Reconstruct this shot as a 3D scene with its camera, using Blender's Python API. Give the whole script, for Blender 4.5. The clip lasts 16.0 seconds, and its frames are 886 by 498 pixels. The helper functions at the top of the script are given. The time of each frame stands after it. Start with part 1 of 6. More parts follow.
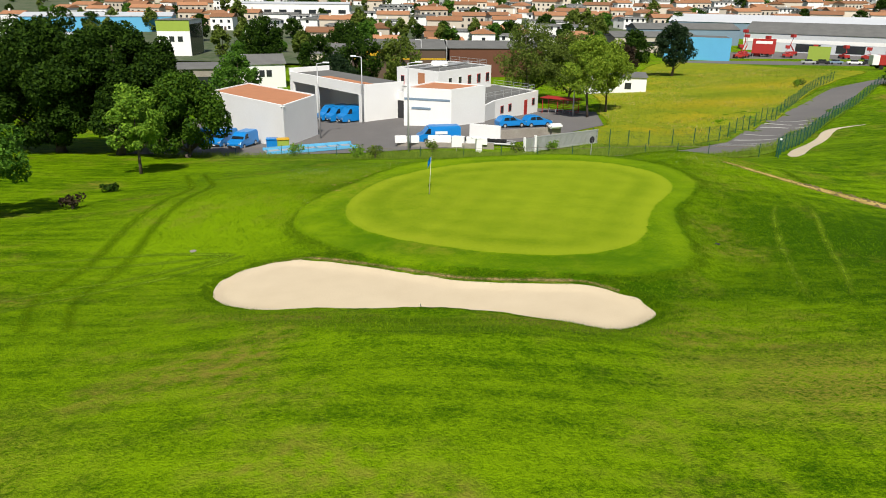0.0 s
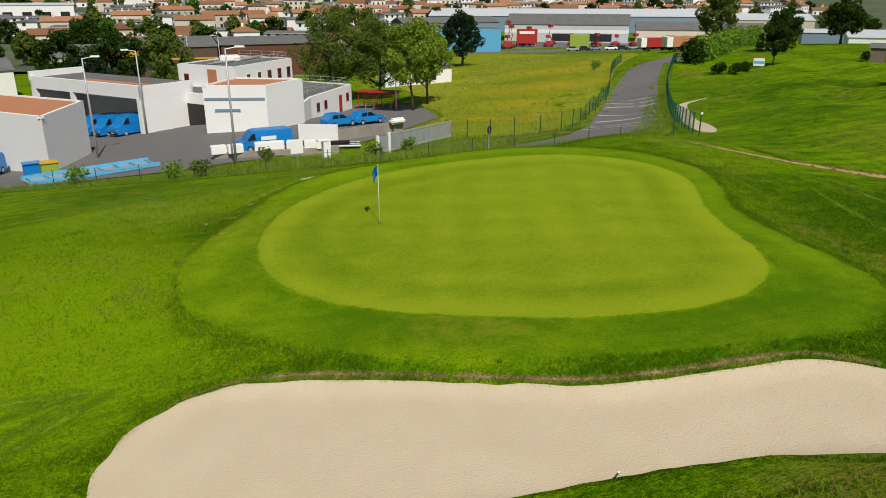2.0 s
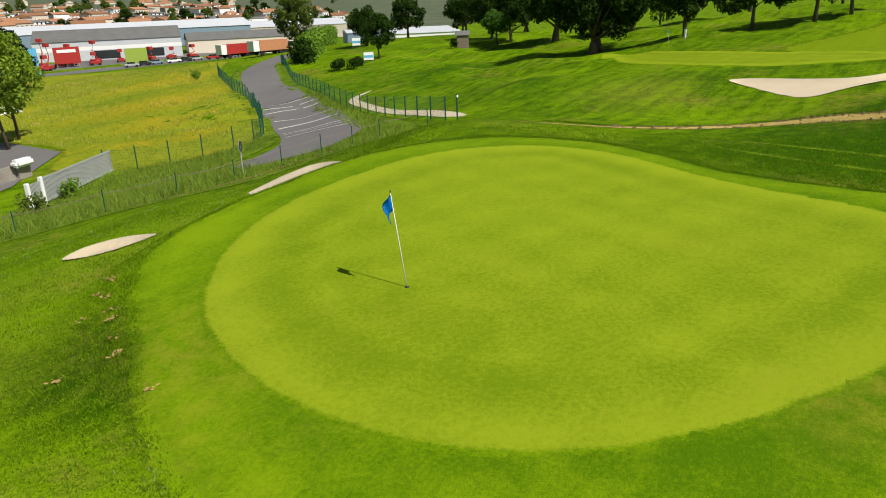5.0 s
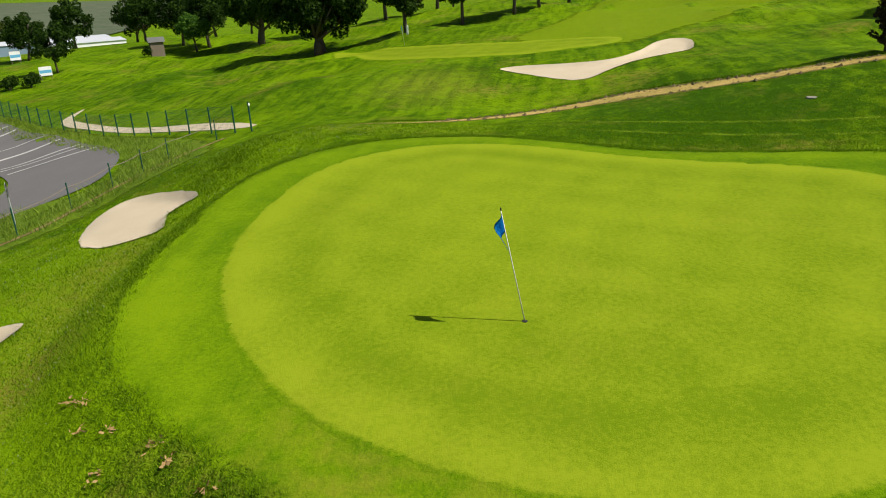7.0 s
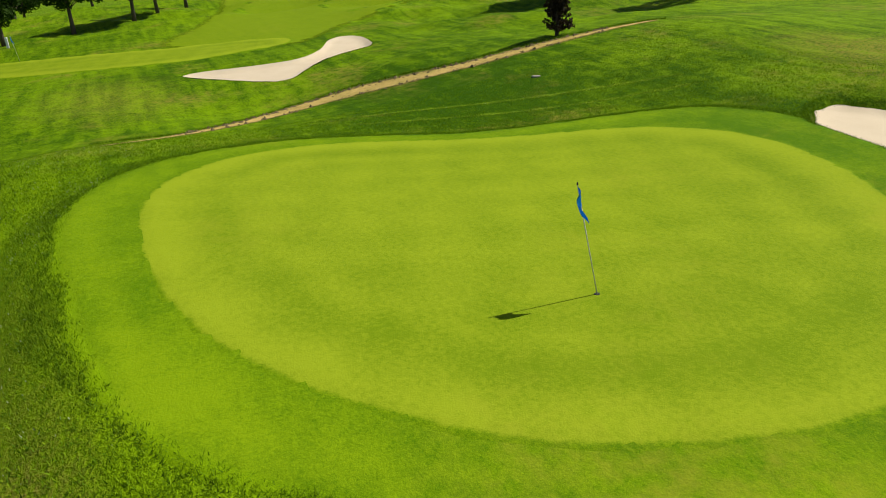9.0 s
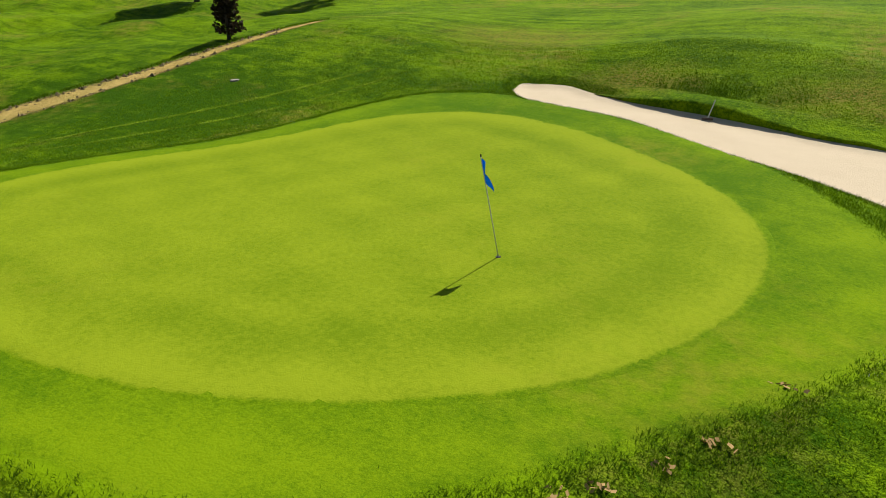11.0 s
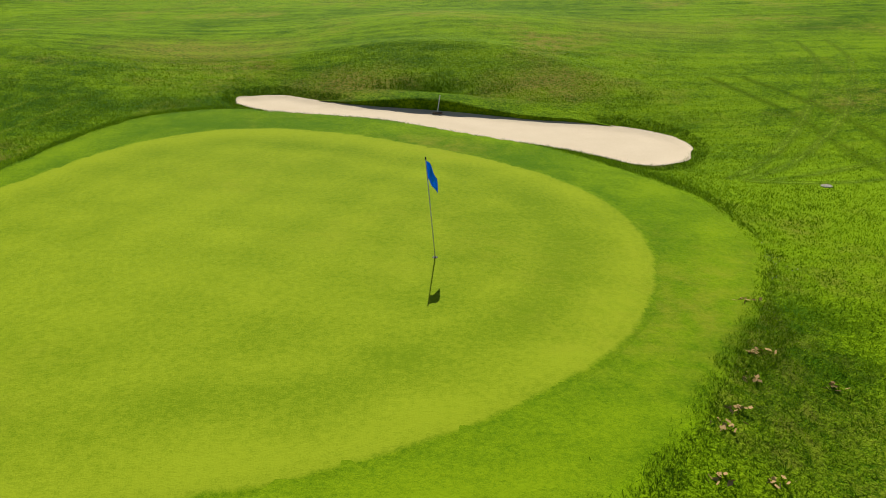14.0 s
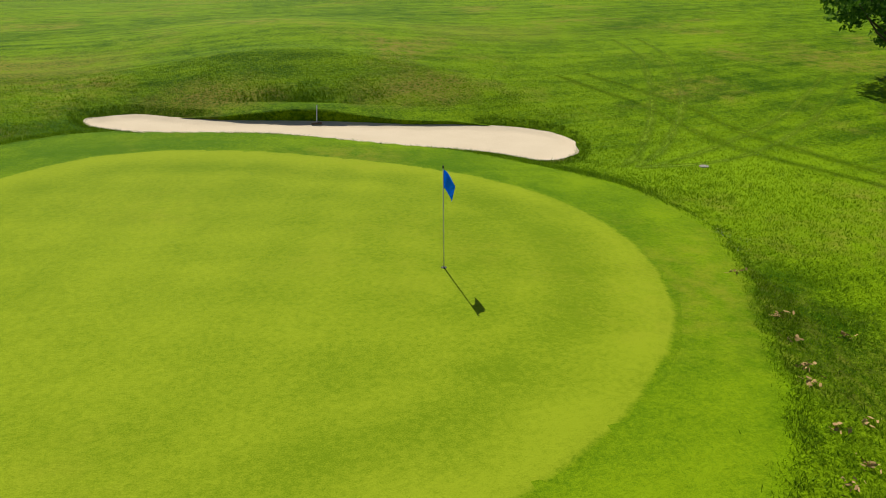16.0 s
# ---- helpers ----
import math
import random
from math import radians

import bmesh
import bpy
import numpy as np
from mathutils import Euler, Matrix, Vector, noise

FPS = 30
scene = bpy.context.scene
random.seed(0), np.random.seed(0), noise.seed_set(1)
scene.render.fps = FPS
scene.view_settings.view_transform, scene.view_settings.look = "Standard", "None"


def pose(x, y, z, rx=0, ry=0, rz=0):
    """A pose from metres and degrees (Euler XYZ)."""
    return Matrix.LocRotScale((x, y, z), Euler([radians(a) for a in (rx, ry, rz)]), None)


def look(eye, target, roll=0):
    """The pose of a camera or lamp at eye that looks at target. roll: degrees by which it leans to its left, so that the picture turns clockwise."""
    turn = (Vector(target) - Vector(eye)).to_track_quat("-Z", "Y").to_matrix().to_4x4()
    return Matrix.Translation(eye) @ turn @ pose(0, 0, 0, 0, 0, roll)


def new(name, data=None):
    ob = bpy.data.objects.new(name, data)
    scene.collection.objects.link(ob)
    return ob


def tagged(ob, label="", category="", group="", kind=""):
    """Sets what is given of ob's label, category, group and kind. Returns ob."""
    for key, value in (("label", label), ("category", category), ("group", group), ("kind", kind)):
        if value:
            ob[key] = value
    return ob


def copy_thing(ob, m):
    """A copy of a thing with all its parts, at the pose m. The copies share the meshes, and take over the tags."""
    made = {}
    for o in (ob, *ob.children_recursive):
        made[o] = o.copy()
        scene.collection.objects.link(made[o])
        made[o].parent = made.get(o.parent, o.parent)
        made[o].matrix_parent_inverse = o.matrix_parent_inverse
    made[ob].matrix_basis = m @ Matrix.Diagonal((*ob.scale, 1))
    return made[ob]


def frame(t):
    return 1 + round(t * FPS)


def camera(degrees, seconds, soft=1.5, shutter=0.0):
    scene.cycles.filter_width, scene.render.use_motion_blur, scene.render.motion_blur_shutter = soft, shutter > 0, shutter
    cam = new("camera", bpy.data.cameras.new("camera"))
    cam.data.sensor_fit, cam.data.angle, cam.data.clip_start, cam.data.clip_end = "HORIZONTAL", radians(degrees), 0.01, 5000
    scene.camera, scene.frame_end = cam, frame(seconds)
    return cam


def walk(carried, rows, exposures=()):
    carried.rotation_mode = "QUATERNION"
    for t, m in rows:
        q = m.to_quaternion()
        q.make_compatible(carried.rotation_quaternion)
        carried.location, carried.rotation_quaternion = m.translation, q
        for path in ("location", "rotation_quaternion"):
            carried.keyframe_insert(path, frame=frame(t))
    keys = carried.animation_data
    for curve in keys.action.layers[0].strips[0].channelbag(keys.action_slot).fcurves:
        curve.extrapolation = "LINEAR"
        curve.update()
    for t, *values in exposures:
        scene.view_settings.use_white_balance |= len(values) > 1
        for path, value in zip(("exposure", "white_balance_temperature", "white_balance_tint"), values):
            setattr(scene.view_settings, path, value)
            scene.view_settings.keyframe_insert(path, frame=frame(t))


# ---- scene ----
cam = camera(63.6, 16.0, soft=0.95)
METRES, EYE, TILT, LEAN, TURN = 66.0, 13.0, -20.0, -0.5, 0.0
ROWS = [
    (0.0, 0.0, 0.0, 0.0, 0.0, 0.0, -0.0),
    (0.5, -0.0295, 0.0699, 0.0103, -6.33, -0.1, 2.43),
    (1.0, -0.0566, 0.1301, 0.0181, -10.95, -0.35, 4.22),
    (1.5, -0.0822, 0.1829, 0.0265, -14.58, -0.61, 5.62),
    (2.0, -0.1057, 0.2308, 0.0354, -18.48, -0.93, 7.08),
    (2.5, -0.1269, 0.2752, 0.0445, -23.46, -1.46, 8.96),
    (3.0, -0.1459, 0.3161, 0.0519, -28.91, -2.2, 10.94),
    (3.5, -0.1615, 0.354, 0.0597, -34.86, -3.22, 13.09),
    (4.0, -0.1742, 0.39, 0.068, -41.03, -4.53, 15.12),
    (4.5, -0.1842, 0.4244, 0.0777, -47.36, -6.15, 16.97),
    (7.0, -0.192, 0.5823, 0.1303, -81.65, -17.76, 22.72),
    (7.5, -0.186, 0.6144, 0.1405, -89.32, -20.6, 22.93),
    (8.0, -0.1779, 0.644, 0.1501, -97.43, -23.64, 22.76),
    (8.5, -0.1682, 0.6707, 0.1592, -107.2, -27.2, 22.05),
    (9.0, -0.1579, 0.6927, 0.1665, -116.72, -30.5, 20.77),
    (9.5, -0.1465, 0.7118, 0.1723, -125.93, -33.47, 19.08),
    (10.0, -0.1346, 0.7273, 0.177, -134.06, -35.84, 17.17),
    (12.5, -0.0653, 0.7699, 0.191, -166.44, -41.85, 6.52),
    (13.0, -0.0486, 0.7733, 0.1926, -171.35, -42.2, 4.63),
    (13.5, -0.0328, 0.7748, 0.1936, -175.81, -42.38, 2.86),
    (14.0, -0.0158, 0.7749, 0.1939, -180.41, -42.43, 1.04),
    (14.5, 0.0003, 0.7736, 0.1937, -184.7, -42.33, -0.66),
    (15.0, 0.017, 0.7706, 0.1928, -189.31, -42.1, -2.43),
    (15.5, 0.0331, 0.7665, 0.1914, -193.75, -41.74, -4.13),
    (16.0, 0.0474, 0.7614, 0.1897, -197.43, -41.32, -5.47),
]
walk(cam, [(t, pose(0, 0, EYE, TILT, LEAN, TURN) @ pose(METRES * x, METRES * y, METRES * z, 90 + pitch, roll, yaw)) for t, x, y, z, yaw, pitch, roll in ROWS],
     exposures=[(0.0, 0.14), (1.0, -0.06), (2.0, -0.28), (3.2, -0.22), (4.5, 0.08), (7.0, 0.16), (10.0, 0.16), (13.0, 0.10), (16.0, 0.08)])

# ---- light ----
SUN_ELEV, SUN_AZ = 50.0, 180.0
world = bpy.data.worlds.new("sky")
scene.world = world
world.use_nodes = True
_n = world.node_tree.nodes
_sky = _n.new("ShaderNodeTexSky")
_sky.sky_type = "NISHITA"
_sky.sun_disc = False
_sky.sun_elevation = radians(SUN_ELEV)
_sky.sun_rotation = radians(SUN_AZ)
_n["Background"].inputs[1].default_value = 0.062
world.node_tree.links.new(_sky.outputs[0], _n["Background"].inputs[0])
sun = new("sun", bpy.data.lights.new("sun", "SUN"))
sun.data.energy, sun.data.angle, sun.data.color = 5.0, radians(0.53), (1.0, 0.95, 0.86)
_az = radians(SUN_AZ)
SUN_DIR = Vector((math.sin(_az) * math.cos(radians(SUN_ELEV)), math.cos(_az) * math.cos(radians(SUN_ELEV)), math.sin(radians(SUN_ELEV))))
sun.matrix_world = look(SUN_DIR * 100, (0, 0, 0))


# ---- materials ----
def mat(name, base, dark=None, scale=3.0, fine=40.0, rough=0.8, bump=0.0, bump_scale=30.0, metal=0.0, amount=0.5, object_random=0.0, spec=0.3, coords="Object", stretch=(1, 1, 1)):
    """A procedural surface: two noises mix base and dark, a third gives fine relief."""
    m = bpy.data.materials.new(name)
    m.use_nodes = True
    nt = m.node_tree
    b = nt.nodes["Principled BSDF"]
    b.inputs["Roughness"].default_value, b.inputs["Metallic"].default_value = rough, metal
    b.inputs["Specular IOR Level"].default_value = spec
    dark = dark or tuple(c * 0.6 for c in base)
    tc = nt.nodes.new("ShaderNodeTexCoord")
    mp = nt.nodes.new("ShaderNodeMapping")
    mp.inputs["Scale"].default_value = stretch
    nt.links.new(tc.outputs[coords], mp.inputs[0])
    n1, n2 = nt.nodes.new("ShaderNodeTexNoise"), nt.nodes.new("ShaderNodeTexNoise")
    n1.inputs["Scale"].default_value, n2.inputs["Scale"].default_value = scale, fine
    n1.inputs["Detail"].default_value, n2.inputs["Detail"].default_value = 5, 3
    add = nt.nodes.new("ShaderNodeMath")
    add.operation = "ADD"
    ramp = nt.nodes.new("ShaderNodeMapRange")
    ramp.inputs[1].default_value, ramp.inputs[2].default_value = 1.0 - 0.35, 1.0 + 0.35
    mix = nt.nodes.new("ShaderNodeMix")
    mix.data_type = "RGBA"
    mix.inputs[6].default_value, mix.inputs[7].default_value = (*base, 1), (*dark, 1)
    for n in (n1, n2):
        nt.links.new(mp.outputs[0], n.inputs[0])
    nt.links.new(n1.outputs[0], add.inputs[0])
    nt.links.new(n2.outputs[0], add.inputs[1])
    nt.links.new(add.outputs[0], ramp.inputs[0])
    scl = nt.nodes.new("ShaderNodeMath")
    scl.operation = "MULTIPLY"
    scl.inputs[1].default_value = amount
    nt.links.new(ramp.outputs[0], scl.inputs[0])
    nt.links.new(scl.outputs[0], mix.inputs[0])
    out = mix.outputs[2]
    if object_random:
        oi = nt.nodes.new("ShaderNodeObjectInfo")
        hs = nt.nodes.new("ShaderNodeHueSaturation")
        mr = nt.nodes.new("ShaderNodeMapRange")
        mr.inputs[3].default_value, mr.inputs[4].default_value = 1 - object_random, 1 + object_random
        nt.links.new(oi.outputs["Random"], mr.inputs[0])
        nt.links.new(mr.outputs[0], hs.inputs["Value"])
        nt.links.new(out, hs.inputs["Color"])
        out = hs.outputs[0]
    nt.links.new(out, b.inputs["Base Color"])
    if bump:
        nb, bm_ = nt.nodes.new("ShaderNodeTexNoise"), nt.nodes.new("ShaderNodeBump")
        nb.inputs["Scale"].default_value, nb.inputs["Detail"].default_value = bump_scale, 4
        bm_.inputs["Strength"].default_value, bm_.inputs["Distance"].default_value = bump, 1.0 / bump_scale
        nt.links.new(mp.outputs[0], nb.inputs[0])
        nt.links.new(nb.outputs[0], bm_.inputs["Height"])
        nt.links.new(bm_.outputs[0], b.inputs["Normal"])
    return m


def leaf_mat(name, base, dark, through_light=0.28, gloss=0.12):
    """Foliage: colour varies from leaf to leaf, some light passes through."""
    m = bpy.data.materials.new(name)
    m.use_nodes = True
    nt = m.node_tree
    b = nt.nodes["Principled BSDF"]
    b.inputs["Roughness"].default_value, b.inputs["Specular IOR Level"].default_value = 0.6, gloss
    g = nt.nodes.new("ShaderNodeNewGeometry")
    mix = nt.nodes.new("ShaderNodeMix")
    mix.data_type = "RGBA"
    mix.inputs[6].default_value, mix.inputs[7].default_value = (*dark, 1), (*base, 1)
    nt.links.new(g.outputs["Random Per Island"], mix.inputs[0])
    nt.links.new(mix.outputs[2], b.inputs["Base Color"])
    tr, ad = nt.nodes.new("ShaderNodeBsdfTranslucent"), nt.nodes.new("ShaderNodeMixShader")
    nt.links.new(mix.outputs[2], tr.inputs[0])
    ad.inputs[0].default_value = through_light
    nt.links.new(b.outputs[0], ad.inputs[1])
    nt.links.new(tr.outputs[0], ad.inputs[2])
    nt.links.new(ad.outputs[0], nt.nodes["Material Output"].inputs[0])
    return m


SOFT = {}


def turf(name, base, dark, dry, dry_amount=0.5, patch_scale=0.12, clump=9.0, contrast=1.0, streak=0.35, turn=0.0, bands=0.0, bump=0.6, bump_scale=16.0, band_width=2.0, places=(), soft=0.0, rings=(), dry_places=(), outer=None, gloss=0.02, blotch=1.0):
    """Grass seen from above: wide patches, clumps, fine grain, mowing streaks or bands, and dry places."""
    m = bpy.data.materials.new(name)
    m.use_nodes = True
    nt = m.node_tree
    link = nt.links.new
    b = nt.nodes["Principled BSDF"]
    b.inputs["Roughness"].default_value, b.inputs["Specular IOR Level"].default_value = 0.75, gloss
    b.inputs["Specular Tint"].default_value = (0.95, 1.0, 0.45, 1)
    tc = nt.nodes.new("ShaderNodeTexCoord")

    def noise_at(scale, detail, stretch=(1, 1, 1), rz=0.0):
        mp = nt.nodes.new("ShaderNodeMapping")
        mp.inputs["Rotation"].default_value = (0, 0, radians(rz))
        mp.inputs["Scale"].default_value = stretch
        n = nt.nodes.new("ShaderNodeTexNoise")
        n.inputs["Scale"].default_value, n.inputs["Detail"].default_value = scale, detail
        n.inputs["Roughness"].default_value = 0.62
        link(tc.outputs["Object"], mp.inputs[0])
        link(mp.outputs[0], n.inputs[0])
        return n.outputs[0]

    def maths(op, a, c):
        n = nt.nodes.new("ShaderNodeMath")
        n.operation = op
        for k, q in enumerate((a, c)):
            if isinstance(q, (int, float)):
                n.inputs[k].default_value = q
            else:
                link(q, n.inputs[k])
        return n.outputs[0]

    def spread(value, lo, hi):
        n = nt.nodes.new("ShaderNodeMapRange")
        n.inputs[1].default_value, n.inputs[2].default_value = lo, hi
        link(value, n.inputs[0])
        return n.outputs[0]

    wide, mid, fine, grain = noise_at(patch_scale, 5), noise_at(1.1, 6), noise_at(clump, 5), noise_at(clump * 5, 3)
    total = maths("ADD", maths("MULTIPLY", wide, 0.8 * blotch), maths("MULTIPLY", mid, 0.75 * blotch))
    total = maths("ADD", total, maths("ADD", maths("MULTIPLY", fine, 1.0), maths("MULTIPLY", grain, 1.25)))
    total = maths("ADD", total, maths("MULTIPLY", noise_at(0.9, 3, (0.12, 1.6, 1), turn), streak))
    half = (2.25 + 1.55 * blotch + streak) / 2
    value = spread(total, half - 0.42 / contrast, half + 0.42 / contrast)
    unbanded = value
    if bands:
        for rz in (turn, turn + 90):
            mp, w = nt.nodes.new("ShaderNodeMapping"), nt.nodes.new("ShaderNodeTexWave")
            mp.inputs["Rotation"].default_value = (0, 0, radians(rz))
            link(tc.outputs["Object"], mp.inputs[0])
            w.inputs["Scale"].default_value, w.inputs["Distortion"].default_value, w.inputs["Detail"].default_value = 0.314 / band_width, 2.0, 2.0
            link(mp.outputs[0], w.inputs[0])
            value = maths("ADD", value, maths("MULTIPLY", maths("SUBTRACT", w.outputs["Fac"], 0.5), bands))
    def with_places(value, spots):
        for cx, cy, rx, ry, amount in spots:
            mp, ln = nt.nodes.new("ShaderNodeMapping"), nt.nodes.new("ShaderNodeVectorMath")
            mp.inputs["Scale"].default_value = (1 / rx, 1 / ry, 0)
            mp.inputs["Location"].default_value = (-cx / rx, -cy / ry, 0)
            ln.operation = "LENGTH"
            link(tc.outputs["Object"], mp.inputs[0])
            link(mp.outputs[0], ln.inputs[0])
            edge = maths("ADD", ln.outputs["Value"], maths("MULTIPLY", maths("SUBTRACT", mid, 0.5), 0.9))
            value = maths("ADD", value, maths("MULTIPLY", spread(edge, 1.35, 0.45), amount))
        return value

    value = with_places(value, places)
    inset = nt.nodes.new("ShaderNodeAttribute")
    inset.attribute_name = "inset"
    inset = inset.outputs["Fac"]
    for at, wide_, amount in rings:
        away = maths("ABSOLUTE", maths("SUBTRACT", maths("ADD", inset, maths("MULTIPLY", maths("SUBTRACT", mid, 0.5), 0.2)), at), 0.0)
        value = maths("ADD", value, maths("MULTIPLY", spread(away, wide_, 0.0), amount))
    mix = nt.nodes.new("ShaderNodeMix")
    mix.data_type = "RGBA"
    mix.inputs[6].default_value, mix.inputs[7].default_value = (*dark, 1), (*base, 1)
    link(value, mix.inputs[0])
    thin = maths("ADD", maths("MULTIPLY", maths("SUBTRACT", mid, 0.5), 1.4 * soft), maths("MULTIPLY", maths("SUBTRACT", fine, 0.5), 0.9 * soft))
    reach = spread(maths("ADD", inset, thin), -0.6 * soft, 0.6 * soft)
    if outer:
        # the neighbouring sward grows into the edge
        o_mix, e_mix = nt.nodes.new("ShaderNodeMix"), nt.nodes.new("ShaderNodeMix")
        o_mix.data_type = e_mix.data_type = "RGBA"
        o_mix.inputs[6].default_value, o_mix.inputs[7].default_value = (*outer[1], 1), (*outer[0], 1)
        link(with_places(unbanded, outer[2]), o_mix.inputs[0])
        link(reach, e_mix.inputs[0])
        link(o_mix.outputs[2], e_mix.inputs[6])
        link(mix.outputs[2], e_mix.inputs[7])
        mix = e_mix
    dry_mix = nt.nodes.new("ShaderNodeMix")
    dry_mix.data_type = "RGBA"
    dry_mix.inputs[7].default_value = (*dry, 1)
    where = maths("MULTIPLY", spread(noise_at(0.16, 4), 0.54, 0.70), spread(noise_at(2.2, 5), 0.38, 0.62))
    for cx, cy, rx, ry, amount in dry_places:
        mp, ln = nt.nodes.new("ShaderNodeMapping"), nt.nodes.new("ShaderNodeVectorMath")
        mp.inputs["Scale"].default_value = (1 / rx, 1 / ry, 0)
        mp.inputs["Location"].default_value = (-cx / rx, -cy / ry, 0)
        ln.operation = "LENGTH"
        link(tc.outputs["Object"], mp.inputs[0])
        link(mp.outputs[0], ln.inputs[0])
        edge = maths("ADD", ln.outputs["Value"], maths("MULTIPLY", maths("SUBTRACT", mid, 0.5), 1.6))
        where = maths("MAXIMUM", where, maths("MULTIPLY", maths("MULTIPLY", spread(edge, 1.3, 0.3), spread(fine, 0.35, 0.6)), amount))
    link(maths("MULTIPLY", where, dry_amount), dry_mix.inputs[0])
    link(mix.outputs[2], dry_mix.inputs[6])
    link(dry_mix.outputs[2], b.inputs["Base Color"])
    bp = nt.nodes.new("ShaderNodeBump")
    bp.inputs["Strength"].default_value, bp.inputs["Distance"].default_value = bump, 0.06
    link(maths("ADD", noise_at(bump_scale, 5), maths("MULTIPLY", noise_at(2.0, 4), 1.5)), bp.inputs["Height"])
    link(bp.outputs[0], b.inputs["Normal"])
    if soft:
        SOFT[name] = soft
    if soft and not outer:
        # the sward thins out towards its edge
        clear, fade = nt.nodes.new("ShaderNodeBsdfTransparent"), nt.nodes.new("ShaderNodeMixShader")
        link(reach, fade.inputs[0])
        link(clear.outputs[0], fade.inputs[1])
        link(b.outputs[0], fade.inputs[2])
        link(fade.outputs[0], nt.nodes["Material Output"].inputs[0])
    return m


# (-0.4, 22.3) paints shade on the mound's north face, besides its darker weeds
# (-6.4, 43.5) paints the shade on the slope outside the collar
# tone spots in the rough; (24, 32), (42, 52), (60, 80) paint hillside shading
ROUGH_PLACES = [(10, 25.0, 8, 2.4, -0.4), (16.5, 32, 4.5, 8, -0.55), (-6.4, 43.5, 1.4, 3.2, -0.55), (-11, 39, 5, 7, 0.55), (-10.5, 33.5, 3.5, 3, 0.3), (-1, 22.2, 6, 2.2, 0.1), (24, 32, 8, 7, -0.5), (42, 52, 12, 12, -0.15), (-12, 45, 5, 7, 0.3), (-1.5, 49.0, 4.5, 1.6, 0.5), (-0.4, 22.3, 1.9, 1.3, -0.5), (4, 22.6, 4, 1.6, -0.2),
                (-14, 36, 5.5, 7, 0.2), (-5, 49.8, 9, 4, 0.7), (7, 51.0, 8, 3.5, 0.6), (-12, 15, 12, 6, 0.15), (60, 80, 16, 12, -0.3), (-3, 29.6, 3, 1.0, -0.4), (4, 27, 4, 0.8, -0.4)]
DRY_PLACES = [(-1.8, 48.9, 2.6, 0.9, 1.0), (4.5, 51.0, 3.0, 1.0, 0.8), (3.0, 21.6, 3.0, 1.4, 1.0), (-5.4, 22.2, 3.4, 1.4, 1.0), (11.0, 16.2, 5, 2.5, 0.9), (-8, 46.5, 3, 3, 0.5), (-5.5, 50.5, 6, 2, 0.5), (2, 50.0, 4, 1.5, 0.5), (36, 47, 6, 4, 0.5), (-12, 12, 5, 3, 0.5)]
COLLAR_PLACES = [(6, 27.2, 6, 2.2, -0.45), (-6, 36, 2.4, 7, 0.2), (-5.5, 39.5, 2.6, 6, -0.3), (-3.5, 31.5, 4, 2, -0.3), (1, 47, 6, 2, 0.05)]
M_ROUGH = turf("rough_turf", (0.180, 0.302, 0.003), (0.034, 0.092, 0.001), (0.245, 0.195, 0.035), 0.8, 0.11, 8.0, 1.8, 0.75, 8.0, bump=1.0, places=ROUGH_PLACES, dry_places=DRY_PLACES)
COLLAR_HUES = ((0.178, 0.276, 0.004), (0.066, 0.146, 0.002))
M_GREEN = turf("putting_turf", (0.240, 0.312, 0.012), (0.130, 0.206, 0.005), (0.25, 0.27, 0.018), 0.3, 0.3, 10.0, 1.4, 0.2, 22.0, bands=0.13, bump=0.3, bump_scale=30.0, soft=0.09, rings=((0.35, 0.95, 0.55), (1.75, 0.5, -0.18), (2.6, 0.45, 0.12)), places=((-3.2, 38.5, 3.2, 6, -0.2), (7, 39, 5, 6, 0.15)), outer=(*COLLAR_HUES, COLLAR_PLACES), blotch=0.5)
M_COLLAR = turf("collar_turf", *COLLAR_HUES, (0.24, 0.23, 0.02), 0.5, 0.25, 12.0, 1.3, 0.3, 20.0, bump=0.4, bump_scale=24.0, soft=0.14, rings=((0.55, 0.6, 0.2), (1.9, 0.5, -0.2)), places=COLLAR_PLACES, outer=((0.180, 0.302, 0.003), (0.034, 0.092, 0.001), ROUGH_PLACES))
M_FAIRWAY = turf("fairway_turf", (0.190, 0.270, 0.006), (0.115, 0.190, 0.003), (0.22, 0.24, 0.02), 0.3, 0.06, 4.0, 0.9, 0.4, 30.0, bump=0.2, soft=1.0)
M_MEADOW = turf("flowering_meadow", (0.300, 0.320, 0.018), (0.125, 0.180, 0.008), (0.430, 0.310, 0.015), 0.95, 0.09, 5.0, 1.5, 0.2, 0.0, bump=0.8, bump_scale=8.0, soft=0.7, dry_places=((46, 116, 12, 7, 1.0), (36, 101, 6, 6, 0.8), (62, 138, 12, 7, 0.9), (30, 88, 4, 3, 0.7)))
M_VERGE = turf("long_verge_grass", (0.175, 0.265, 0.016), (0.048, 0.100, 0.006), (0.260, 0.200, 0.065), 0.4, 0.3, 6.0, 1.4, 0.2, 0.0, bump=1.0, bump_scale=9.0, soft=0.5)
M_WORN = turf("worn_grass", (0.215, 0.325, 0.014), (0.075, 0.160, 0.005), (0.250, 0.230, 0.050), 0.5, 0.3, 8.0, 1.2, 0.2, 0.0, bump=0.5, soft=0.3)
M_TRACK = turf("pressed_grass", (0.165, 0.272, 0.003), (0.034, 0.092, 0.001), (0.120, 0.140, 0.015), 0.4, 0.3, 8.0, 1.2, 0.2, 0.0, bump=0.5, soft=0.4)
